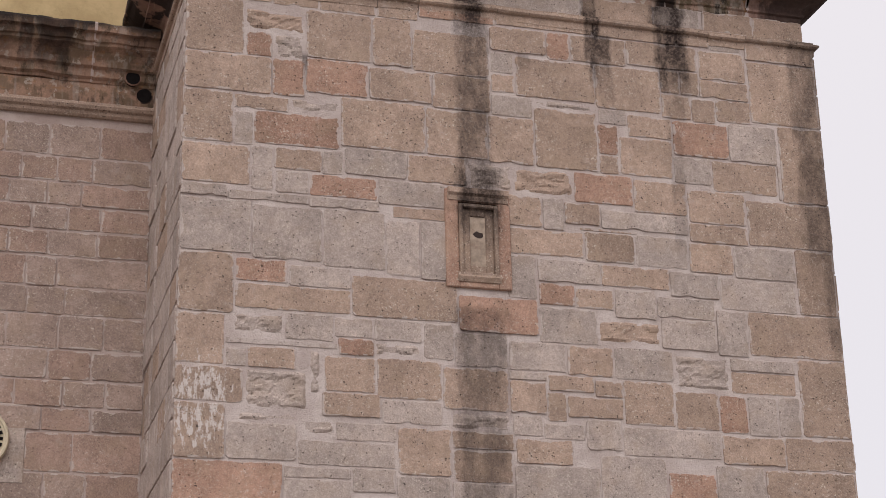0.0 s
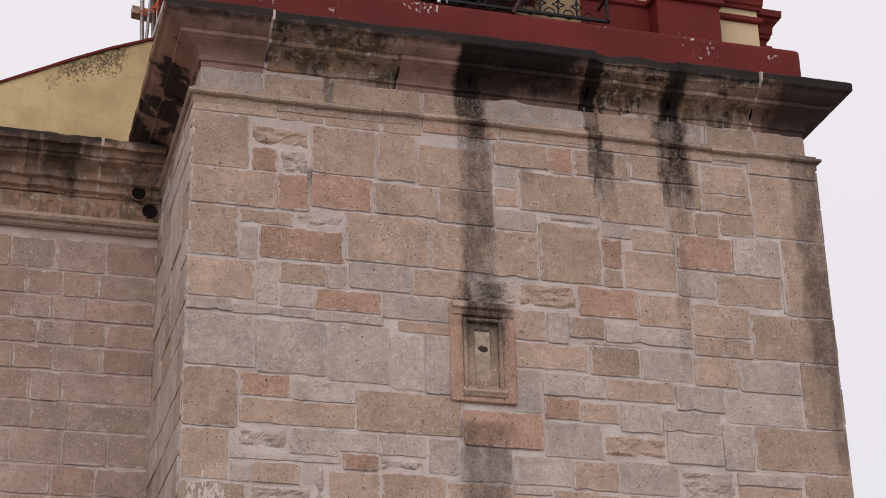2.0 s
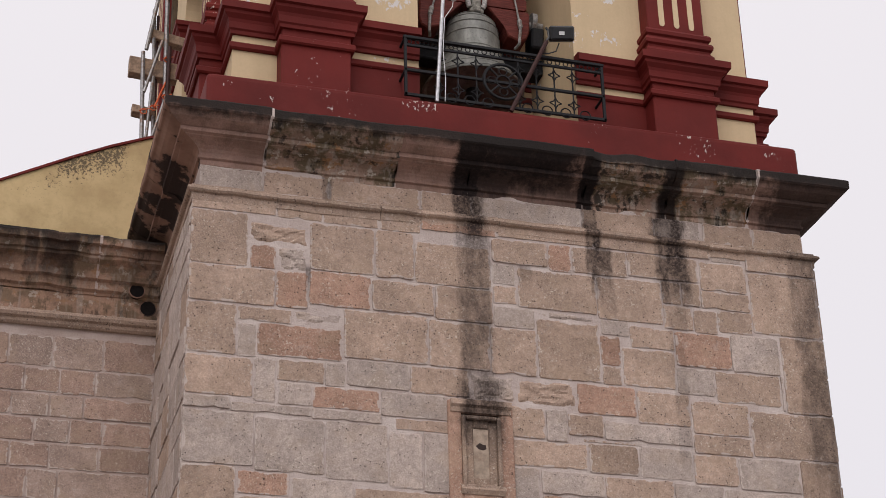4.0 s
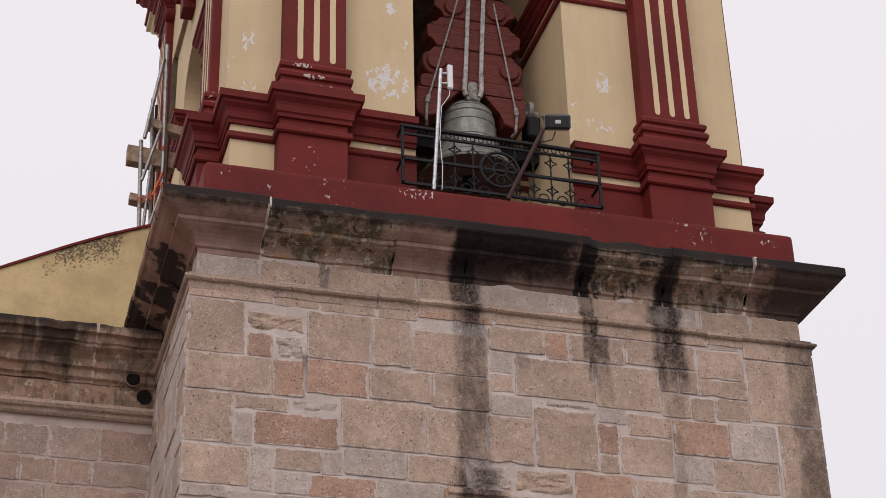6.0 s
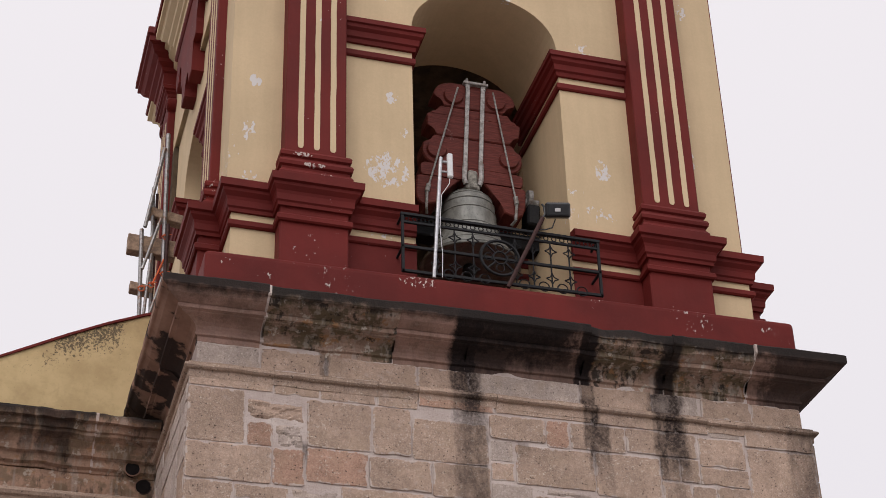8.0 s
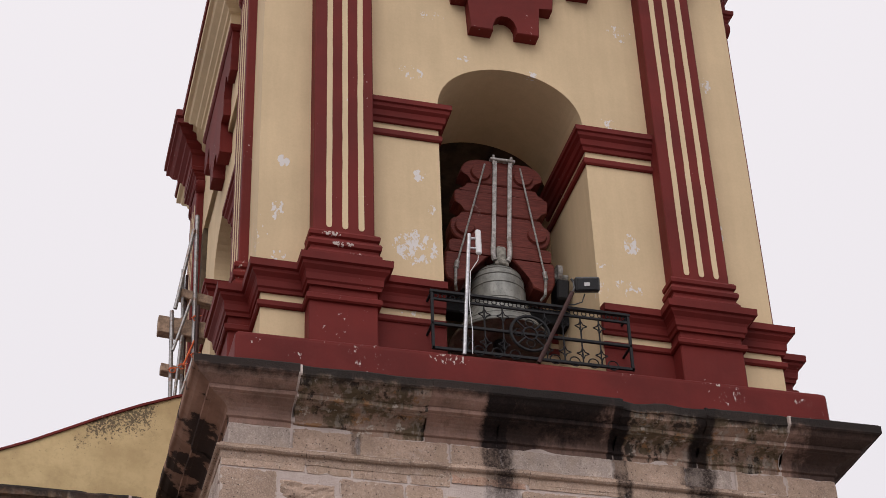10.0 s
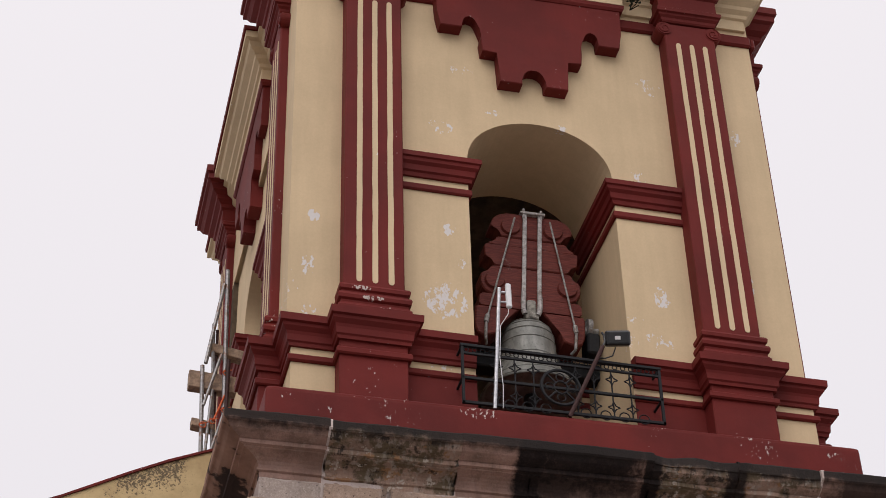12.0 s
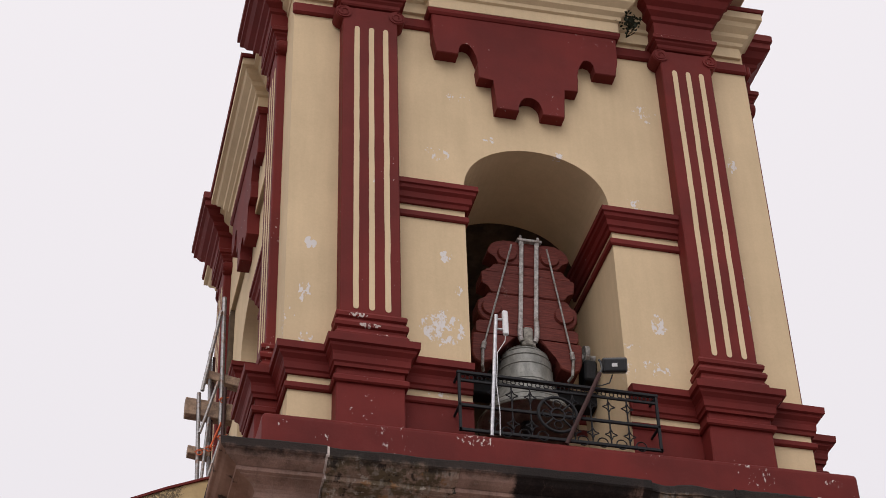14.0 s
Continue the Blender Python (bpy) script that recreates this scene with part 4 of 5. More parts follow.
for x in (2.315, 2.50, 2.685, 3.115, 3.295, 3.48, 3.67):
    bal = bar("baluster", x - 0.007, x + 0.007, RY - 0.007, RY + 0.007, RZ0 - 0.01, RZ1 - 0.09)
    for z in (11.12, 10.80):
        bm = bmesh.new()
        pts = []
        for q in range(16):
            a = 2 * math.pi * q / 16
            r = 0.062 if q % 4 == 0 else 0.036 if q % 2 else 0.028
            pts.append((x + r * math.cos(a), z + r * math.sin(a)))
        for q in range(16):
            tube([(pts[q][0], RY - 0.01, pts[q][1]), (pts[(q + 1) % 16][0], RY - 0.01, pts[(q + 1) % 16][1])], 0.0065, bm, 5)
        part("star", bm, IRON, bal)
n = 24
for k in range(n):
    x = RX0 + (RX1 - RX0) * (k + 0.5) / n
    bm = bmesh.new()
    ring((x, RY, RZ1 - 0.06), 0.024, 0.006, bm, sides=10, ends=4)
    under(part("scroll", bm, IRON), railing)
for x in (2.43, 2.61, 2.79, 3.19, 3.39, 3.58, 3.78):
    bm = bmesh.new()
    ring((x, RY - 0.01, RZ0 + 0.0), 0.052, 0.007, bm, sides=14, ends=4)
    under(part("foot_ring", bm, IRON), railing)
bm = bmesh.new()
ring((2.95, RY - 0.02, RMID), 0.195, 0.017, bm, sides=36)
ring((2.95, RY - 0.02, RMID), 0.07, 0.010, bm, sides=16)
for k in range(4):
    a = math.pi / 4 + k * math.pi / 2
    tube([(2.95 + 0.06 * math.cos(a), RY - 0.02, RMID + 0.06 * math.sin(a)), (2.95 + 0.19 * math.cos(a), RY - 0.02, RMID + 0.19 * math.sin(a))], 0.010, bm)
    a += math.pi / 4
    ring((2.95 + 0.115 * math.cos(a), RY - 0.02, RMID + 0.115 * math.sin(a)), 0.042, 0.007, bm, sides=12, ends=4)
under(part("ring_ornament", bm, IRON), railing)

# ---- antenna on a galvanised pole ----
ant = holder("antenna_pole", (2.27, 0.06, 10.64), "slim galvanised pole with a white panel antenna", "antenna")
bm = tube([(2.28, 0.06, 10.64), (2.375, 0.03, 12.03)], 0.019, sides=12)
under(part("pole", bm, GALVA), ant)
under(part("antenna", box(2.435, 2.49, -0.01, 0.04, 11.79, 12.08, 0.012), WHITE_PLASTIC), ant)
for z in (11.86, 11.98):
    under(part("bracket", tube([(2.37, 0.03, z), (2.45, 0.02, z)], 0.012), GALVA), ant)
under(part("cable", tube([(2.46, 0.02, 11.80), (2.45, 0.02, 11.72), (2.37, 0.03, 11.58), (2.345, 0.03, 11.2), (2.37, 0.05, 10.9), (2.36, 0.055, 10.65)], 0.004, sides=6), WHITE_PLASTIC), ant)

# ---- floodlight on a leaning post ----
flood = holder("floodlight", (3.02, 0.07, 10.64), "black floodlight on a leaning rust-red post", "floodlight")
bm = tube([(3.02, 0.06, 10.64), (3.385, -0.04, 11.44)], 0.022, sides=8)
under(part("post", bm, RUST), flood)
bm = box(-0.125, 0.125, -0.05, 0.05, -0.075, 0.075, 0.016)
m = Matrix.Translation((3.54, -0.05, 11.545)) @ Matrix.Rotation(radians(-14), 4, "Z") @ Matrix.Rotation(radians(24), 4, "X")
bmesh.ops.transform(bm, matrix=m, verts=bm.verts)
house = under(part("housing", bm, BLACK), flood)
bm = box(-0.10, 0.10, -0.056, -0.05, -0.055, 0.055, 0.004)
bmesh.ops.transform(bm, matrix=m, verts=bm.verts)
part("lens", bm, LENS, house)
bm = box(-0.03, 0.025, -0.0605, -0.0585, -0.02, 0.015)
bmesh.ops.transform(bm, matrix=m, verts=bm.verts)
part("maker_mark", bm, WHITE_PLASTIC, house)
bm = bmesh.new()
for k in range(6):
    join(bm, box(-0.10 + k * 0.04, -0.094 + k * 0.04, 0.045, 0.075, -0.06, 0.06))
bmesh.ops.transform(bm, matrix=m, verts=bm.verts)
part("fins", bm, BLACK, house)
bm = tube([(3.385, -0.04, 11.44), (3.41, -0.04, 11.49), (3.405, -0.04, 11.57), (3.385, -0.04, 11.60)], 0.012)
under(part("arm", bm, BLACK), flood)
under(part("cable", tube([(3.53, 0.0, 11.47), (3.50, 0.02, 11.38), (3.42, 0.02, 11.34), (3.345, -0.03, 11.30)], 0.007, sides=6), BLACK), flood)


# ---- scaffold on the ledge behind ----
SY = 3.0
scaffold = holder("scaffold", (-0.15, SY, 10.09), "steel tube scaffold with planks tied by orange cord", "scaffold")


def stick(name, pts, r=0.024, mat=None):
    return under(part(name, tube(pts, r, sides=8), mat or SCAFF), scaffold)


stick("upright", [(0.055, SY, 10.09), (0.04, SY, 12.16), (0.0, SY, 14.01)], 0.026)
stick("upright", [(-0.005, SY + 0.05, 10.09), (-0.06, SY + 0.05, 11.6), (-0.12, SY + 0.05, 13.26)], 0.020)
stick("upright", [(-0.13, SY + 0.02, 10.09), (-0.18, SY + 0.02, 11.55), (-0.22, SY + 0.02, 12.66)], 0.024)
stick("upright", [(0.065, SY - 0.06, 10.09), (0.06, SY - 0.06, 12.72)], 0.022, RUST)
stick("upright", [(-0.02, SY + 0.09, 10.09), (-0.07, SY + 0.09, 13.21)], 0.016, RUST)
stick("brace", [(-0.03, SY - 0.02, 13.79), (-0.19, SY - 0.02, 12.67)], 0.022)
stick("brace", [(-0.02, SY - 0.04, 12.8), (-0.19, SY - 0.04, 12.1)], 0.018)
stick("brace", [(0.04, SY - 0.03, 12.27), (-0.07, SY - 0.03, 11.92)], 0.011, ORANGE)
stick("brace", [(-0.10, SY - 0.02, 12.3), (-0.15, SY - 0.02, 11.3)], 0.018)
stick("brace", [(0.03, SY - 0.03, 12.0), (-0.10, SY - 0.03, 11.45)], 0.018)
for name, a, b, z0, z1, tilt in (("ledger_plank", -0.15, 0.24, 12.88, 13.0, -0.07), ("toe_board", -0.36, 0.17, 12.38, 12.60, -0.03), ("putlog", -0.30, -0.05, 11.88, 11.98, -0.03)):
    bm = box(a, b, SY + 0.03, SY + 0.16, z0, z1, 0.008)
    for v in bm.verts:
        v.co.z += tilt * (v.co.x - a) / (b - a)
    under(part(name, bm, PLANK), scaffold)
for x, z in ((0.045, 12.57), (0.05, 12.08), (-0.08, 11.92), (-0.18, 11.86)):
    bm = tube([(x - 0.05, SY - 0.03, z), (x + 0.06, SY - 0.07, z + 0.02)], 0.006, None, 5)
    ring((x, SY - 0.03, z), 0.035, 0.006, bm, sides=12, ends=5)
    under(part("cord", bm, ORANGE), scaffold)

# ---- niche in the tower wall ----
NX0, NX1, NZ0, NZ1 = 2.285, 2.875, 6.66, 7.565
niche = holder("wall_niche", (2.58, 0.0, 6.66), "small blind niche in a moulded stone frame", "niche")


def frame_ring(x0, x1, z0, z1, w, y0, y1, mat, name):
    bm = box(x0, x0 + w, y0, y1, z0, z1, 0.008)
    box(x1 - w, x1, y0, y1, z0, z1, 0.008, bm)
    box(x0 + w, x1 - w, y0, y1, z1 - w, z1, 0.008, bm)
    box(x0 + w, x1 - w, y0, y1, z0, z0 + w, 0.008, bm)
    return under(part(name, bm, mat), niche)


frame_ring(NX0, NX1, NZ0, NZ1, 0.12, -0.03, 0.03, RED, "outer_frame")
frame_ring(NX0 + 0.118, NX1 - 0.118, NZ0 + 0.10, NZ1 - 0.14, 0.035, -0.055, 0.03, BROWN, "raised_bead")
frame_ring(NX0 + 0.15, NX1 - 0.15, NZ0 + 0.13, NZ1 - 0.17, 0.075, -0.018, 0.03, BROWN, "inner_frame")
under(part("head", sweep([(NX0 + 0.02, -0.02), (NX1 - 0.02, -0.02)], [(-0.03, NZ1 - 0.11), (0.02, NZ1 - 0.11), (0.03, NZ1 - 0.07), (0.055, NZ1 - 0.05), (0.06, NZ1 - 0.005), (-0.03, NZ1 + 0.01)]), TAN), niche)
under(part("sill", sweep([(NX0 + 0.10, -0.02), (NX1 - 0.10, -0.02)], [(-0.03, NZ0 + 0.05), (0.02, NZ0 + 0.05), (0.04, NZ0 + 0.09), (0.03, NZ0 + 0.13), (-0.03, NZ0 + 0.14)]), BROWN), niche)
under(part("back", box(NX0 + 0.2, NX1 - 0.2, -0.004, 0.02, NZ0 + 0.18, NZ1 - 0.22), NICHE_BACK, label="pale broken plaster back"), niche)
under(part("broken_plaster", prism([(2.535, 7.16), (2.57, 7.19), (2.60, 7.175), (2.625, 7.18), (2.63, 7.14), (2.60, 7.125), (2.56, 7.135)], -0.007, 0.012), CORNICE_SIDE), niche)

# ---- rain spouts in the nave cornice ----
for x, y, z, r in ((-0.232, 1.998, 9.285, 0.068), (-0.112, 2.062, 9.135, 0.072)):
    spout = holder("rain_spout", (x, y, z), "round rain spout under the nave cornice, its bore's shade a black plug", "rain spout", "nave rain spouts")
    bm = bmesh.new()
    bmesh.ops.create_cone(bm, cap_ends=True, segments=24, radius1=r, radius2=r, depth=0.2, matrix=Matrix.Translation((x, y + 0.1, z)) @ Matrix.Rotation(math.pi / 2, 4, "X"))
    # solid plug: its black stands in for the shade inside the bore
    under(part("bore", bm, HOLE), spout)
    bm = bmesh.new()
    ring((x, y + 0.012, z), r + 0.004, 0.009, bm, sides=24)
    under(part("rim", bm, CORNICE_SIDE), spout)

# ---- round dial set in the nave wall ----
DX, DZ, DR = -1.455, 5.66, 0.28
dial = holder("wall_dial", (DX, NY, DZ - DR), "round cream stone dial with dark marks, set in the nave wall", "dial")
under(part("slab", box(DX - 0.4, DX + 0.42, NY - 0.012, NY + 0.02, DZ - 0.38, DZ + 0.34, 0.006), GREY), dial)
bm = bmesh.new()
bmesh.ops.create_cone(bm, cap_ends=True, segments=48, radius1=DR, radius2=DR - 0.02, depth=0.06, matrix=Matrix.Translation((DX, NY - 0.04, DZ)) @ Matrix.Rotation(math.pi / 2, 4, "X"))
under(part("disc", bm, DIAL), dial)
bm = bmesh.new()
ring((DX, NY - 0.07, DZ), DR - 0.02, 0.018, bm, sides=48)
under(part("rim", bm, DIAL), dial)
for k in range(24):
    a = 2 * math.pi * k / 24
    bm = box(DR - 0.115, DR - 0.055, -0.004, 0.004, -0.016, 0.016)
    if k % 2:
        box(DR - 0.09, DR - 0.08, -0.0042, 0.0042, -0.026, 0.026, 0.0, bm)
    bmesh.ops.transform(bm, matrix=Matrix.Translation((DX, NY - 0.073, DZ)) @ Matrix.Rotation(a, 4, "Y"), verts=bm.verts)
    under(part("mark", bm, HOLE), dial)

# ---- weed rooted in the entablature ----
weed = holder("weed", (4.20, 0.2, 16.43), "dark tuft of weed rooted in a crack", "plant")
bm = bmesh.new()
rng = random.Random(5)
for k in range(150):
    a, b = rng.uniform(0, 6.28), rng.uniform(-1.2, 0.9)
    L = rng.uniform(0.03, 0.065)
    o = Vector((4.20 + rng.gauss(0, 0.045), 0.02 + rng.uniform(-0.06, 0.08), 16.46 + rng.gauss(0, 0.05)))
    d = Vector((math.cos(a) * math.cos(b), math.sin(a) * math.cos(b) * 0.6, math.sin(b)))
    s = d.cross(Vector((0.3, 0.5, 1))).normalized() * L * 0.28
    q = [bm.verts.new(o), bm.verts.new(o + d * L * 0.5 + s), bm.verts.new(o + d * L), bm.verts.new(o + d * L * 0.5 - s)]
    bm.faces.new(q)
under(part("leaves", bm, WEED), weed)
bm = bmesh.new()
for k in range(5):
    tube([(4.20, 0.22, 16.40), (4.20 + rng.uniform(-0.03, 0.05), 0.05, 16.42 + rng.uniform(-0.10, 0.10))], 0.006, bm, 5)
under(part("stem", bm, WEED), weed)


# ---- facing stones ----
def stone(parent, x0, x1, z0, z1, mat, to_place=None, proud=0.003, seed=None, worn=False):
    """One block: a rough-edged outline with knocked-off corners, proud of the mortar. Measures along a wall whose face is y = 0."""
    r = random.Random(seed if seed is not None else int(x0 * 971 + z0 * 3571))
    w, h = x1 - x0, z1 - z0
    c = min(w, h) * 0.10
    j = min(0.005, 0.05 * min(w, h))

    def pts():
        out = []
        for (ax, az), (bx, bz) in (((x0, z0), (x1, z0)), ((x1, z0), (x1, z1)), ((x1, z1), (x0, z1)), ((x0, z1), (x0, z0))):
            d = Vector((bx - ax, bz - az))
            L = d.length
            d /= L
            nrm = Vector((-d.y, d.x))
            c0 = min(c, 0.026) * r.uniform(0.3, 1.0)
            k = max(3, int(L / 0.032))
            lost = r.uniform(0.1, L - 0.1) if L > 0.3 and r.random() < 0.3 else -9
            deep, wide = r.uniform(0.006, 0.018), r.uniform(0.025, 0.07)
            for i in range(k + 1):
                s = c0 + (L - 2 * c0) * i / k
                p = Vector((ax, az)) + d * s
                off = noise.fractal(Vector((p.x * 9, p.y * 9, 0.7)), 0.8, 2.1, 4) * j * 1.1 + r.uniform(-0.3, 0.3) * j + 0.001
                off += deep * math.exp(-((s - lost) / wide) ** 2)
                out.append(p + nrm * min(off, 0.16 * min(w, h)))
        return out

    outline = pts()
    mid = Vector(((x0 + x1) / 2, (z0 + z1) / 2))
    d0 = -proud - r.choice((0.0, 0.001, 0.003, 0.006, 0.009)) + r.uniform(-0.002, 0.002)
    sx, sz = r.uniform(-0.003, 0.003), r.uniform(-0.003, 0.003)
    bm = bmesh.new()
    rim_of = bm.verts.layers.float.new("rim")
    rows = []
    shape = r.uniform(0, 50)
    for inset, y in ((0.0, 0.03), (0.0, d0 + 0.0015), (1.0, d0), (min(4.2, 22 * min(w, h)), d0 - 0.0005)):
        row = []
        for p in outline:
            # the arris is crisp in places and rubbed down into the mortar in others
            rub = max(0.0, min(1.0, 0.5 + 1.3 * noise.noise(Vector((p.x * 4.5, p.y * 4.5, shape)))))
            q = p - (p - mid).normalized() * (inset * (0.003 + 0.011 * rub) if inset <= 1 else 0.016 + 0.009 * inset)
            if y == d0 + 0.0015:
                y_here = y + 0.0022 * rub
            else:
                y_here = y
            yy = y_here + (0 if y == 0.03 else sx * (q.x - mid.x) / w + sz * (q.y - mid.y) / h)
            row.append(bm.verts.new((q.x, yy, q.y)))
            row[-1][rim_of] = 1.0 if inset <= 1 else 0.0
        rows.append(row)
    n = len(outline)
    for a, b in zip(rows, rows[1:]):
        for i in range(n):
            bm.faces.new((a[i], a[(i + 1) % n], b[(i + 1) % n], b[i]))
    bm.faces.new(rows[-1])
    if worn:
        # a weathered face instead: hollows and ridges eaten into the block, its edge lost in the mortar
        bm.free()
        bm = bmesh.new()
        nx, nz = max(6, int(w / 0.018)), max(5, int(h / 0.018))
        grid = []
        for i in range(nx + 1):
            col = []
            for k in range(nz + 1):
                u, v = x0 + w * i / nx, z0 + h * k / nz
                n = noise.fractal(Vector((u * 6, v * 12, 0.3)), 1.0, 2.2, 4)
                rim = min(1.0, min(i / nx * w, (1 - i / nx) * w, k / nz * h, (1 - k / nz) * h) / 0.035)
                y = -0.006 - max(0, -n) * 0.018 + max(0.0, n - 0.02) * 0.09
                col.append(bm.verts.new((u + r.uniform(-0.003, 0.003), 0.012 * (1 - rim) + min(y, 0.0025 if n < 0.5 else 0.002) * rim, v + r.uniform(-0.003, 0.003))))
            grid.append(col)
        for i in range(nx):
            for k in range(nz):
                bm.faces.new((grid[i][k], grid[i + 1][k], grid[i + 1][k + 1], grid[i][k + 1]))
        ring_ = [grid[i][0] for i in range(nx + 1)] + [grid[nx][k] for k in range(1, nz + 1)] + [grid[i][nz] for i in range(nx - 1, -1, -1)] + [grid[0][k] for k in range(nz - 1, 0, -1)]
        back = [bm.verts.new((q.co.x, 0.04, q.co.z)) for q in ring_]
        for i in range(len(ring_)):
            bm.faces.new((ring_[i], back[i], back[(i + 1) % len(ring_)], ring_[(i + 1) % len(ring_)]))
    if to_place is not None:
        bmesh.ops.transform(bm, matrix=to_place, verts=bm.verts)
    return part("stone", bm, mat, parent)


FRONT = []


def lay(*blocks):
    FRONT.extend(blocks)


def room(lo, hi, cross0, cross1, others):
    """How far a side may move out before the joint to the next stone is down to its usual width."""
    near = min([o0 - hi for o0, c0, c1 in others if o0 > hi - 0.02 and min(cross1, c1) - max(cross0, c0) > 0.03] or [9.0])
    return max(0.0, (near - 0.017) / 2) if near < 0.10 else 0.0


def set_front():
    """Bed the stones against one another, then cut them."""
    others = FRONT + [(NX0, NX1, NZ0, NZ1, "E"), (0.0, 6.0, 9.29, 9.4, "E")]
    for k, (x0, x1, z0, z1, kind) in enumerate(FRONT):
        rest = [o for n, o in enumerate(others) if n != k]
        if kind not in "EF":
            right = room(x0, x1, z0, z1, [(o[0], o[2], o[3]) for o in rest])
            left = room(-x1, -x0, z0, z1, [(-o[1], o[2], o[3]) for o in rest])
            up = room(z0, z1, x0, x1, [(o[2], o[0], o[1]) for o in rest])
            down = room(-z1, -z0, x0, x1, [(-o[3], o[0], o[1]) for o in rest])
            x0, x1, z0, z1 = x0 - left, x1 + right, z0 - down, z1 + up
        if x1 > 5.99:  # the free corner is knocked about
            x1 += random.Random(int(z0 * 997)).uniform(-0.018, 0.012)
        if x1 - x0 > 0.02 and z1 - z0 > 0.02:
            stone(base, x0, x1, z0, z1, STONE[kind], worn=kind in "EF")


# front of the tower, from the cornice down
for x0, x1, kind in ((0.06, 0.63, "G"), (0.645, 1.23, "T"), (1.24, 2.09, "T"), (2.10, 2.575, "T"), (2.60, 3.66, "G"), (3.675, 4.39, "T"), (4.405, 4.86, "G"), (4.895, 5.41, "T"), (5.42, 5.94, "T")):
    stone(base, x0, x1, 9.43, 9.655, STONE[kind], Matrix.Translation((0, FRIEZE_BACK, 0)), seed=int(x0 * 100))
lay((0.000, 0.745, 9.193, 9.261, "T"), (0.760, 1.163, 9.205, 9.312, "T"), (1.183, 1.683, 9.188, 9.276, "T"), (1.700, 2.068, 9.189, 9.306, "T"), (2.091, 2.793, 9.230, 9.308, "R"), (2.818, 3.709, 9.256, 9.315, "T"), (3.803, 4.567, 9.238, 9.327, "T"), (4.597, 4.903, 9.253, 9.313, "T"), (4.942, 5.225, 9.218, 9.306, "G"), (5.284, 6.000, 9.157, 9.334, "T"))
lay((0.000, 0.503, 8.668, 9.179, "T"), (0.517, 1.040, 8.912, 9.114, "F"), (0.542, 0.756, 8.670, 8.878, "R"), (0.770, 1.036, 8.661, 8.898, "E"), (1.063, 1.642, 8.698, 9.143, "T"), (1.656, 2.006, 8.716, 9.137, "T"), (2.020, 2.725, 8.678, 9.088, "T"), (2.750, 3.280, 8.966, 9.188, "T"), (3.294, 3.512, 8.934, 9.181, "R"), (3.526, 4.059, 8.948, 9.190, "T"), (4.072, 4.754, 8.968, 9.202, "T"), (4.806, 5.258, 8.905, 9.197, "T"))
lay((0.000, 0.749, 8.309, 8.638, "T"), (0.763, 1.043, 8.302, 8.647, "R"), (1.056, 1.610, 8.364, 8.684, "R"), (1.624, 2.187, 8.370, 8.650, "T"), (2.201, 2.734, 8.339, 8.664, "T"), (2.745, 2.955, 8.745, 8.952, "G"), (2.754, 2.968, 8.571, 8.727, "T"), (2.982, 3.736, 8.537, 8.920, "T"), (3.750, 4.383, 8.502, 8.928, "T"), (4.403, 4.582, 8.726, 8.949, "B"), (4.397, 4.680, 8.476, 8.705, "T"), (4.596, 4.774, 8.719, 8.954, "T"), (4.788, 5.271, 8.716, 8.891, "T"), (5.295, 6.000, 8.508, 9.138, "T"))
lay((0.000, 0.425, 7.822, 8.279, "T"), (0.439, 0.597, 7.811, 8.097, "G"), (0.435, 0.901, 8.150, 8.265, "T"), (0.915, 1.356, 8.167, 8.288, "E"), (0.611, 1.342, 7.839, 8.136, "R"), (1.370, 2.126, 7.884, 8.334, "T"), (2.136, 2.694, 7.886, 8.316, "T"), (2.748, 3.128, 8.321, 8.519, "G"), (2.708, 3.131, 7.862, 8.307, "T"), (3.148, 3.736, 7.867, 8.430, "B"), (3.782, 4.032, 8.344, 8.488, "G"), (3.750, 3.937, 8.044, 8.330, "R"), (3.752, 3.930, 7.862, 8.030, "T"), (4.046, 4.469, 8.245, 8.447, "T"), (3.952, 4.463, 7.878, 8.231, "T"), (4.490, 5.029, 8.106, 8.441, "R"), (5.043, 5.507, 8.099, 8.470, "G"), (5.548, 6.000, 7.728, 8.491, "B"), (4.694, 4.926, 8.455, 8.674, "T"), (4.940, 5.281, 8.484, 8.702, "T"), (3.142, 3.706, 8.443, 8.523, "E"))
lay((0.000, 0.576, 7.441, 7.791, "T"), (0.590, 0.773, 7.442, 7.787, "G"), (0.787, 1.195, 7.618, 7.792, "T"), (1.208, 1.386, 7.604, 7.825, "G"), (1.400, 1.949, 7.630, 7.861, "G"), (1.963, 2.487, 7.609, 7.848, "T"), (2.501, 2.912, 7.590, 7.848, "E"), (0.816, 1.087, 7.417, 7.604, "G"), (1.100, 1.672, 7.399, 7.591, "R"), (1.709, 2.296, 7.372, 7.595, "G"), (2.926, 3.484, 7.589, 7.832, "F"), (3.498, 4.051, 7.564, 7.828, "R"), (4.065, 4.571, 7.508, 7.813, "T"), (4.477, 4.842, 7.827, 8.085, "G"), (4.855, 5.495, 7.780, 8.076, "T"), (4.590, 5.144, 7.453, 7.767, "T"), (5.164, 6.000, 7.279, 7.714, "T"), (5.509, 5.531, 7.746, 8.085, "G"))
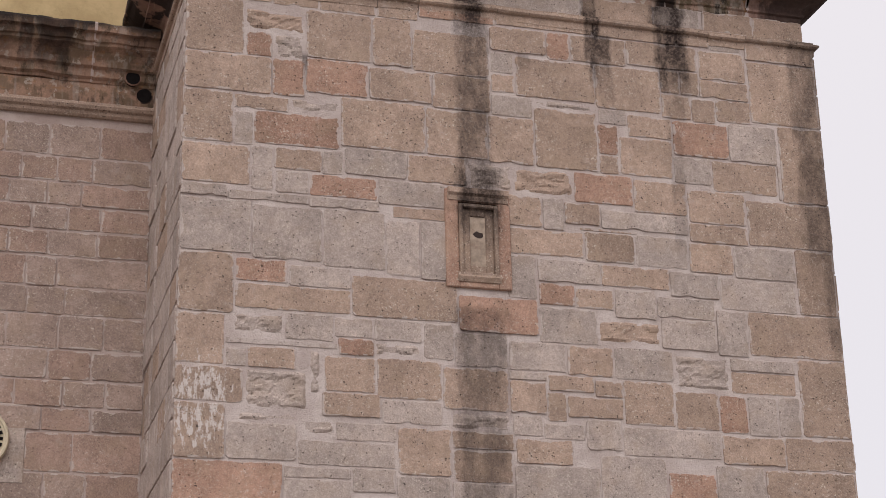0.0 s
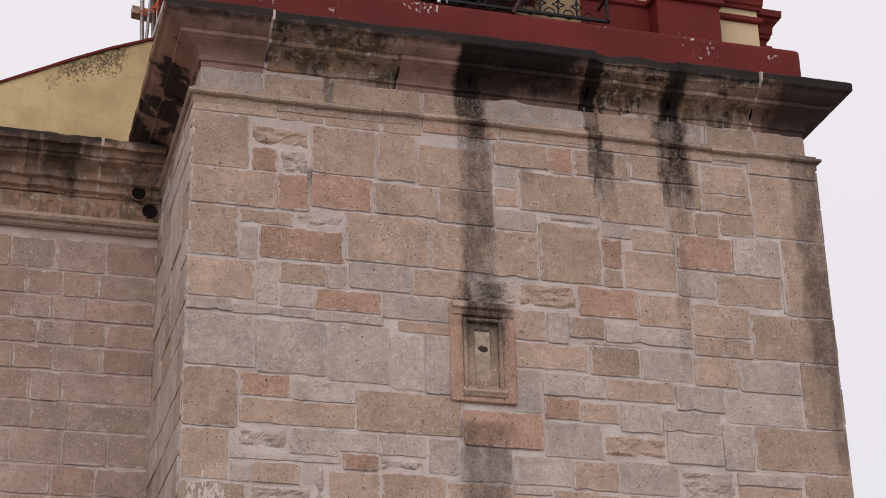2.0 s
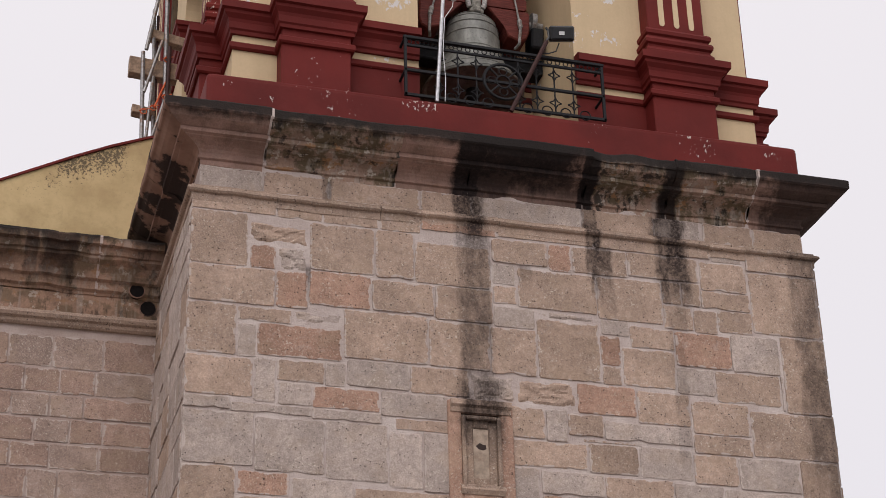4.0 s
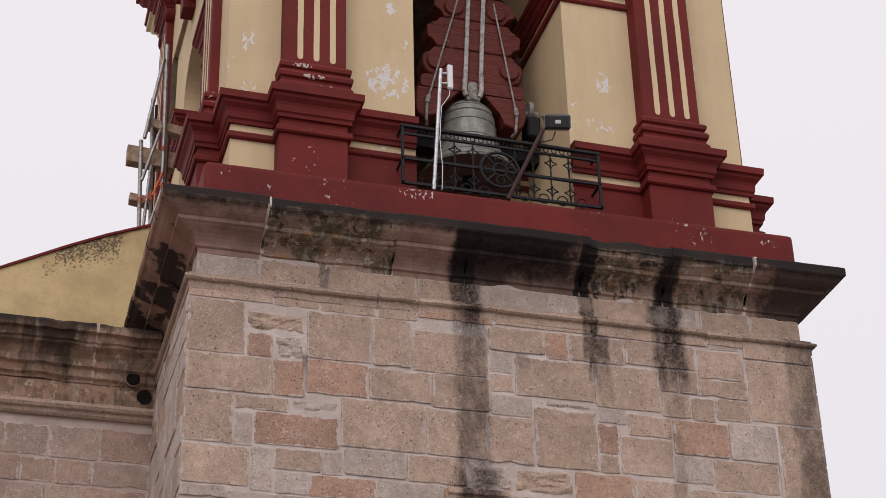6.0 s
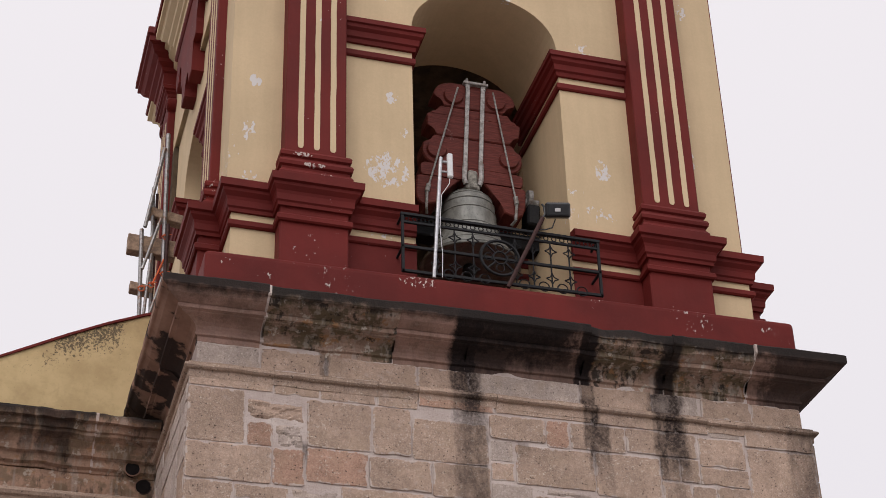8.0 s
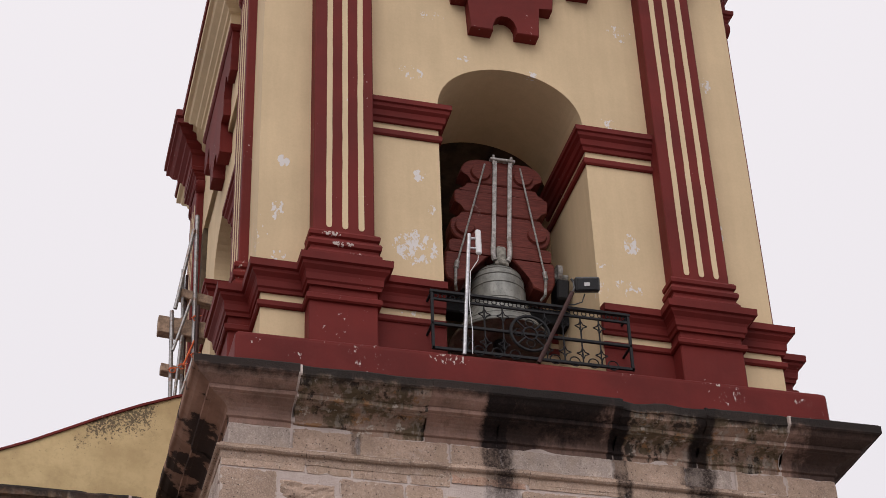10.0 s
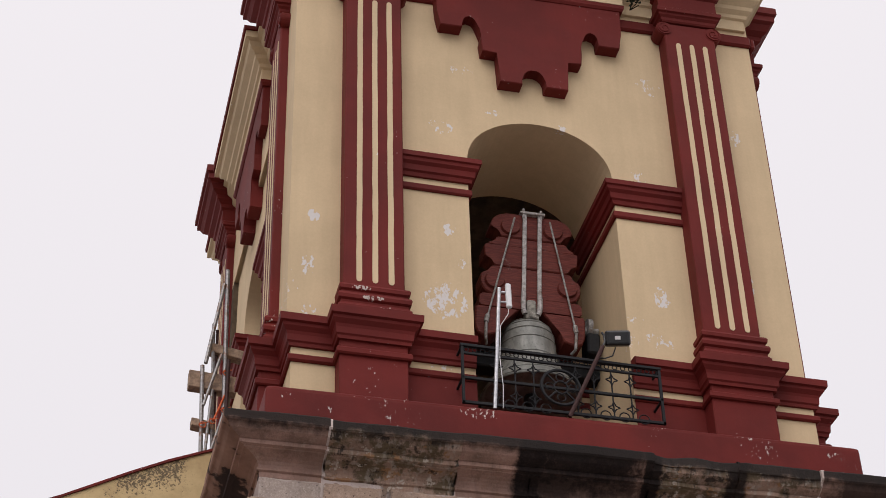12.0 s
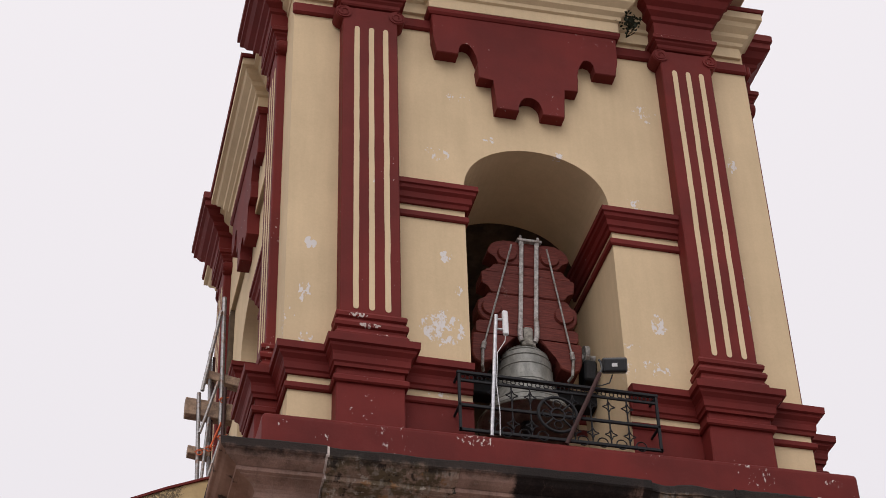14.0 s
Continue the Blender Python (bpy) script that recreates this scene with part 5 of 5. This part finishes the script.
lay((0.000, 0.388, 7.337, 7.420, "G"), (0.402, 1.083, 7.315, 7.367, "G"), (1.096, 1.696, 7.296, 7.385, "G"), (0.000, 0.595, 6.828, 7.283, "G"), (0.609, 1.204, 6.796, 7.261, "G"), (1.218, 1.751, 6.767, 7.282, "G"), (1.826, 2.303, 7.257, 7.358, "T"), (1.765, 2.057, 6.741, 7.212, "G"), (2.071, 2.302, 6.713, 7.243, "G"), (2.861, 3.176, 7.283, 7.554, "T"), (3.190, 3.383, 7.268, 7.557, "G"), (3.398, 3.725, 7.350, 7.530, "T"), (3.739, 4.568, 7.322, 7.494, "G"), (2.850, 3.557, 7.018, 7.254, "T"), (3.572, 4.036, 7.014, 7.272, "B"), (4.050, 4.550, 6.996, 7.256, "G"), (4.586, 5.151, 7.265, 7.439, "T"), (4.564, 4.986, 6.978, 7.251, "T"), (5.000, 5.596, 6.952, 7.252, "G"), (5.610, 6.000, 6.645, 7.265, "B"), (3.532, 4.076, 7.286, 7.308, "B"))
lay((0.000, 0.447, 6.299, 6.814, "T"), (0.489, 0.908, 6.600, 6.783, "R"), (0.922, 1.446, 6.573, 6.748, "G"), (0.485, 1.449, 6.358, 6.559, "T"), (1.463, 2.383, 6.344, 6.699, "T"), (2.842, 3.101, 6.605, 7.004, "G"), (3.129, 3.698, 6.780, 6.967, "G"), (3.139, 3.450, 6.578, 6.757, "R"), (3.464, 3.812, 6.556, 6.708, "T"), (3.712, 4.348, 6.789, 6.966, "T"), (3.827, 4.210, 6.503, 6.753, "G"), (4.224, 4.769, 6.525, 6.714, "G"), (4.361, 4.825, 6.728, 6.954, "G"), (4.839, 5.565, 6.642, 6.938, "G"), (3.658, 4.236, 6.259, 6.465, "F"), (4.249, 4.768, 6.253, 6.511, "G"), (4.783, 5.074, 6.212, 6.629, "G"), (5.088, 6.000, 6.228, 6.632, "T"), (2.396, 3.105, 6.293, 6.591, "R"), (3.119, 3.644, 6.225, 6.542, "G"))
lay((0.000, 0.389, 5.874, 6.285, "T"), (0.461, 0.884, 6.136, 6.312, "E"), (0.898, 1.299, 6.105, 6.326, "G"), (1.318, 1.624, 6.153, 6.307, "G"), (1.668, 2.054, 6.140, 6.330, "G"), (2.083, 2.342, 6.012, 6.315, "G"), (0.403, 1.331, 6.043, 6.084, "G"), (1.345, 1.642, 6.001, 6.139, "R"), (1.656, 2.069, 6.007, 6.126, "E"), (2.356, 2.818, 5.971, 6.243, "G"), (2.832, 3.344, 5.963, 6.212, "G"), (3.359, 3.775, 5.944, 6.202, "T"), (3.790, 4.332, 5.936, 6.204, "G"), (4.350, 4.868, 5.880, 6.189, "E"), (4.890, 5.479, 6.076, 6.174, "G"), (4.882, 5.474, 5.871, 6.062, "T"), (5.536, 6.000, 5.513, 6.214, "T"))
lay((0.000, 0.551, 5.543, 5.817, "T"), (0.413, 0.574, 5.860, 5.962, "G"), (0.588, 0.982, 5.846, 6.010, "T"), (1.099, 1.196, 5.623, 6.023, "E"), (0.565, 1.085, 5.501, 5.832, "E"), (1.242, 1.645, 5.681, 5.977, "T"), (1.689, 2.224, 5.646, 5.987, "T"), (2.244, 2.811, 5.588, 5.936, "T"), (2.837, 3.149, 5.582, 5.862, "T"), (3.177, 3.586, 5.805, 5.930, "T"), (3.600, 3.848, 5.765, 5.890, "T"), (2.825, 3.163, 5.876, 5.949, "G"), (3.163, 3.329, 5.531, 5.767, "T"), (3.343, 3.845, 5.579, 5.751, "T"), (3.862, 4.324, 5.545, 5.922, "T"), (4.338, 4.724, 5.521, 5.842, "T"), (4.764, 5.008, 5.520, 5.818, "R"), (5.022, 5.300, 5.495, 5.847, "G"), (5.314, 5.522, 5.501, 5.857, "G"))
lay((0.000, 0.408, 5.071, 5.520, "T"), (0.422, 0.997, 5.087, 5.379, "G"), (0.514, 1.023, 5.392, 5.475, "E"), (1.036, 1.314, 5.308, 5.447, "E"), (1.210, 1.675, 5.478, 5.667, "T"), (1.738, 2.230, 5.434, 5.632, "G"), (1.011, 1.798, 5.056, 5.255, "G"), (1.328, 1.823, 5.269, 5.420, "G"), (1.861, 2.295, 5.008, 5.382, "T"), (2.291, 2.826, 5.411, 5.562, "E"), (2.319, 2.838, 5.251, 5.397, "B"), (2.852, 3.108, 5.404, 5.568, "G"), (2.885, 3.365, 5.150, 5.357, "T"), (3.122, 3.488, 5.371, 5.498, "G"), (3.502, 3.820, 5.325, 5.552, "G"), (3.834, 4.737, 5.262, 5.507, "G"), (4.751, 5.338, 5.242, 5.476, "T"), (5.352, 6.000, 5.201, 5.487, "T"))
lay((0.000, 0.880, 4.652, 5.050, "R"), (0.894, 1.450, 4.610, 4.933, "G"), (0.907, 1.447, 4.947, 5.022, "G"), (1.464, 1.820, 4.848, 5.042, "G"), (1.834, 2.296, 4.615, 4.994, "G"), (2.334, 2.825, 4.970, 5.237, "B"), (2.310, 2.837, 4.795, 4.956, "G"), (2.851, 3.602, 4.741, 5.136, "G"), (3.616, 4.214, 4.736, 5.248, "G"), (4.228, 4.660, 4.685, 5.122, "R"), (4.674, 5.126, 4.703, 5.196, "G"), (5.140, 6.000, 4.618, 5.187, "T"))

set_front()

# the return of the tower beside the nave: coursed with the corner stones
rng = random.Random(11)
SIDE = Matrix(((0, 1, 0, 0), (-1, 0, 0, 0), (0, 0, 1, 0), (0, 0, 0, 1)))
z = 4.3
while z < 9.2:
    h = min(rng.uniform(0.26, 0.48), 9.23 - z)
    if h < 0.1:
        break
    y = 0.03
    while y < 2.05:
        w = min(rng.uniform(0.3, 0.75), 2.09 - y)
        if w < 0.12:
            break
        stone(base, -y - w + 0.008, -y - 0.008, z + 0.008, z + h - 0.008, STONE[rng.choice("GGTGTG")], SIDE, proud=rng.uniform(0.002, 0.012), seed=rng.randint(0, 10 ** 6))
        y += w
    z += h

# nave wall courses
NAVE = Matrix.Translation((0, NY, 0))
ROWS_NAVE = [
    (8.45, 8.77, [-1.39, -0.975, -0.50]),
    (8.19, 8.43, [-1.22, -0.89, -0.56]),
    (7.95, 8.17, [-1.32, -0.97, -0.655]),
    (7.70, 7.93, [-1.10, -0.77, -0.46]),
    (7.445, 7.68, [-1.30, -0.94, -0.485]),
    (7.145, 7.425, [-1.125, -0.845]),
    (6.875, 7.125, [-1.10, -0.76]),
    (6.545, 6.855, [-1.265, -0.80, -0.39]),
    (6.255, 6.525, [-0.88, -0.49]),
    (6.00, 6.235, [-1.16, -0.73, -0.35]),
    (5.775, 5.98, [-0.91, -0.465]),
    (5.40, 5.755, [-1.05, -0.62]),
    (5.07, 5.38, [-0.86, -0.49]),
]
for z0, z1, joints in ROWS_NAVE:
    xs = [-2.9, -2.3] + joints + [-0.004]
    for a, b in zip(xs, xs[1:]):
        stone(nave, a + 0.007, b - 0.007, z0 + rng.uniform(-0.004, 0.006), z1 - rng.uniform(-0.004, 0.006), rng.choice((ROSE, ROSE, ROSE, ROSE_GREY, ROSE_GREY)), NAVE, proud=0.003, seed=rng.randint(0, 10 ** 6))

# lower and farther courses, joined
def courses(parent, x0, x1, z0, z1, place, hs, ws, mat, name="stonework"):
    bm = bmesh.new()
    z = z0
    while z < z1 - 0.05:
        h = min(rng.uniform(*hs), z1 - z)
        x = x0
        while x < x1 - 0.04:
            w = min(rng.uniform(*ws), x1 - x)
            own = box(x + 0.01, x + w - 0.01, -rng.uniform(0.006, 0.014), 0.03, z + 0.01, z + h - 0.01)
            join(bm, own)
            x += w
        z += h
    bmesh.ops.transform(bm, matrix=place, verts=bm.verts)
    tagged(part(name, bm, mat, parent), kind="stuff")


courses(base, 0.0, 6.0, 0.0, 4.55, Matrix(), (0.3, 0.5), (0.4, 0.9), GREY)
courses(base, -6.5, 0.0, 0.0, 4.28, SIDE, (0.3, 0.5), (0.4, 0.9), GREY)
courses(base, 0.0, 6.5, 0.0, 9.26, Matrix.Translation((6, 0, 0)) @ Matrix.Rotation(math.pi / 2, 4, "Z"), (0.3, 0.5), (0.4, 0.9), TAN)
courses(nave, -9.0, -2.9, 0.0, 8.8, NAVE, (0.28, 0.4), (0.4, 0.7), ROSE)
courses(nave, -2.9, 0.0, 0.0, 4.8, NAVE, (0.28, 0.4), (0.4, 0.7), ROSE)
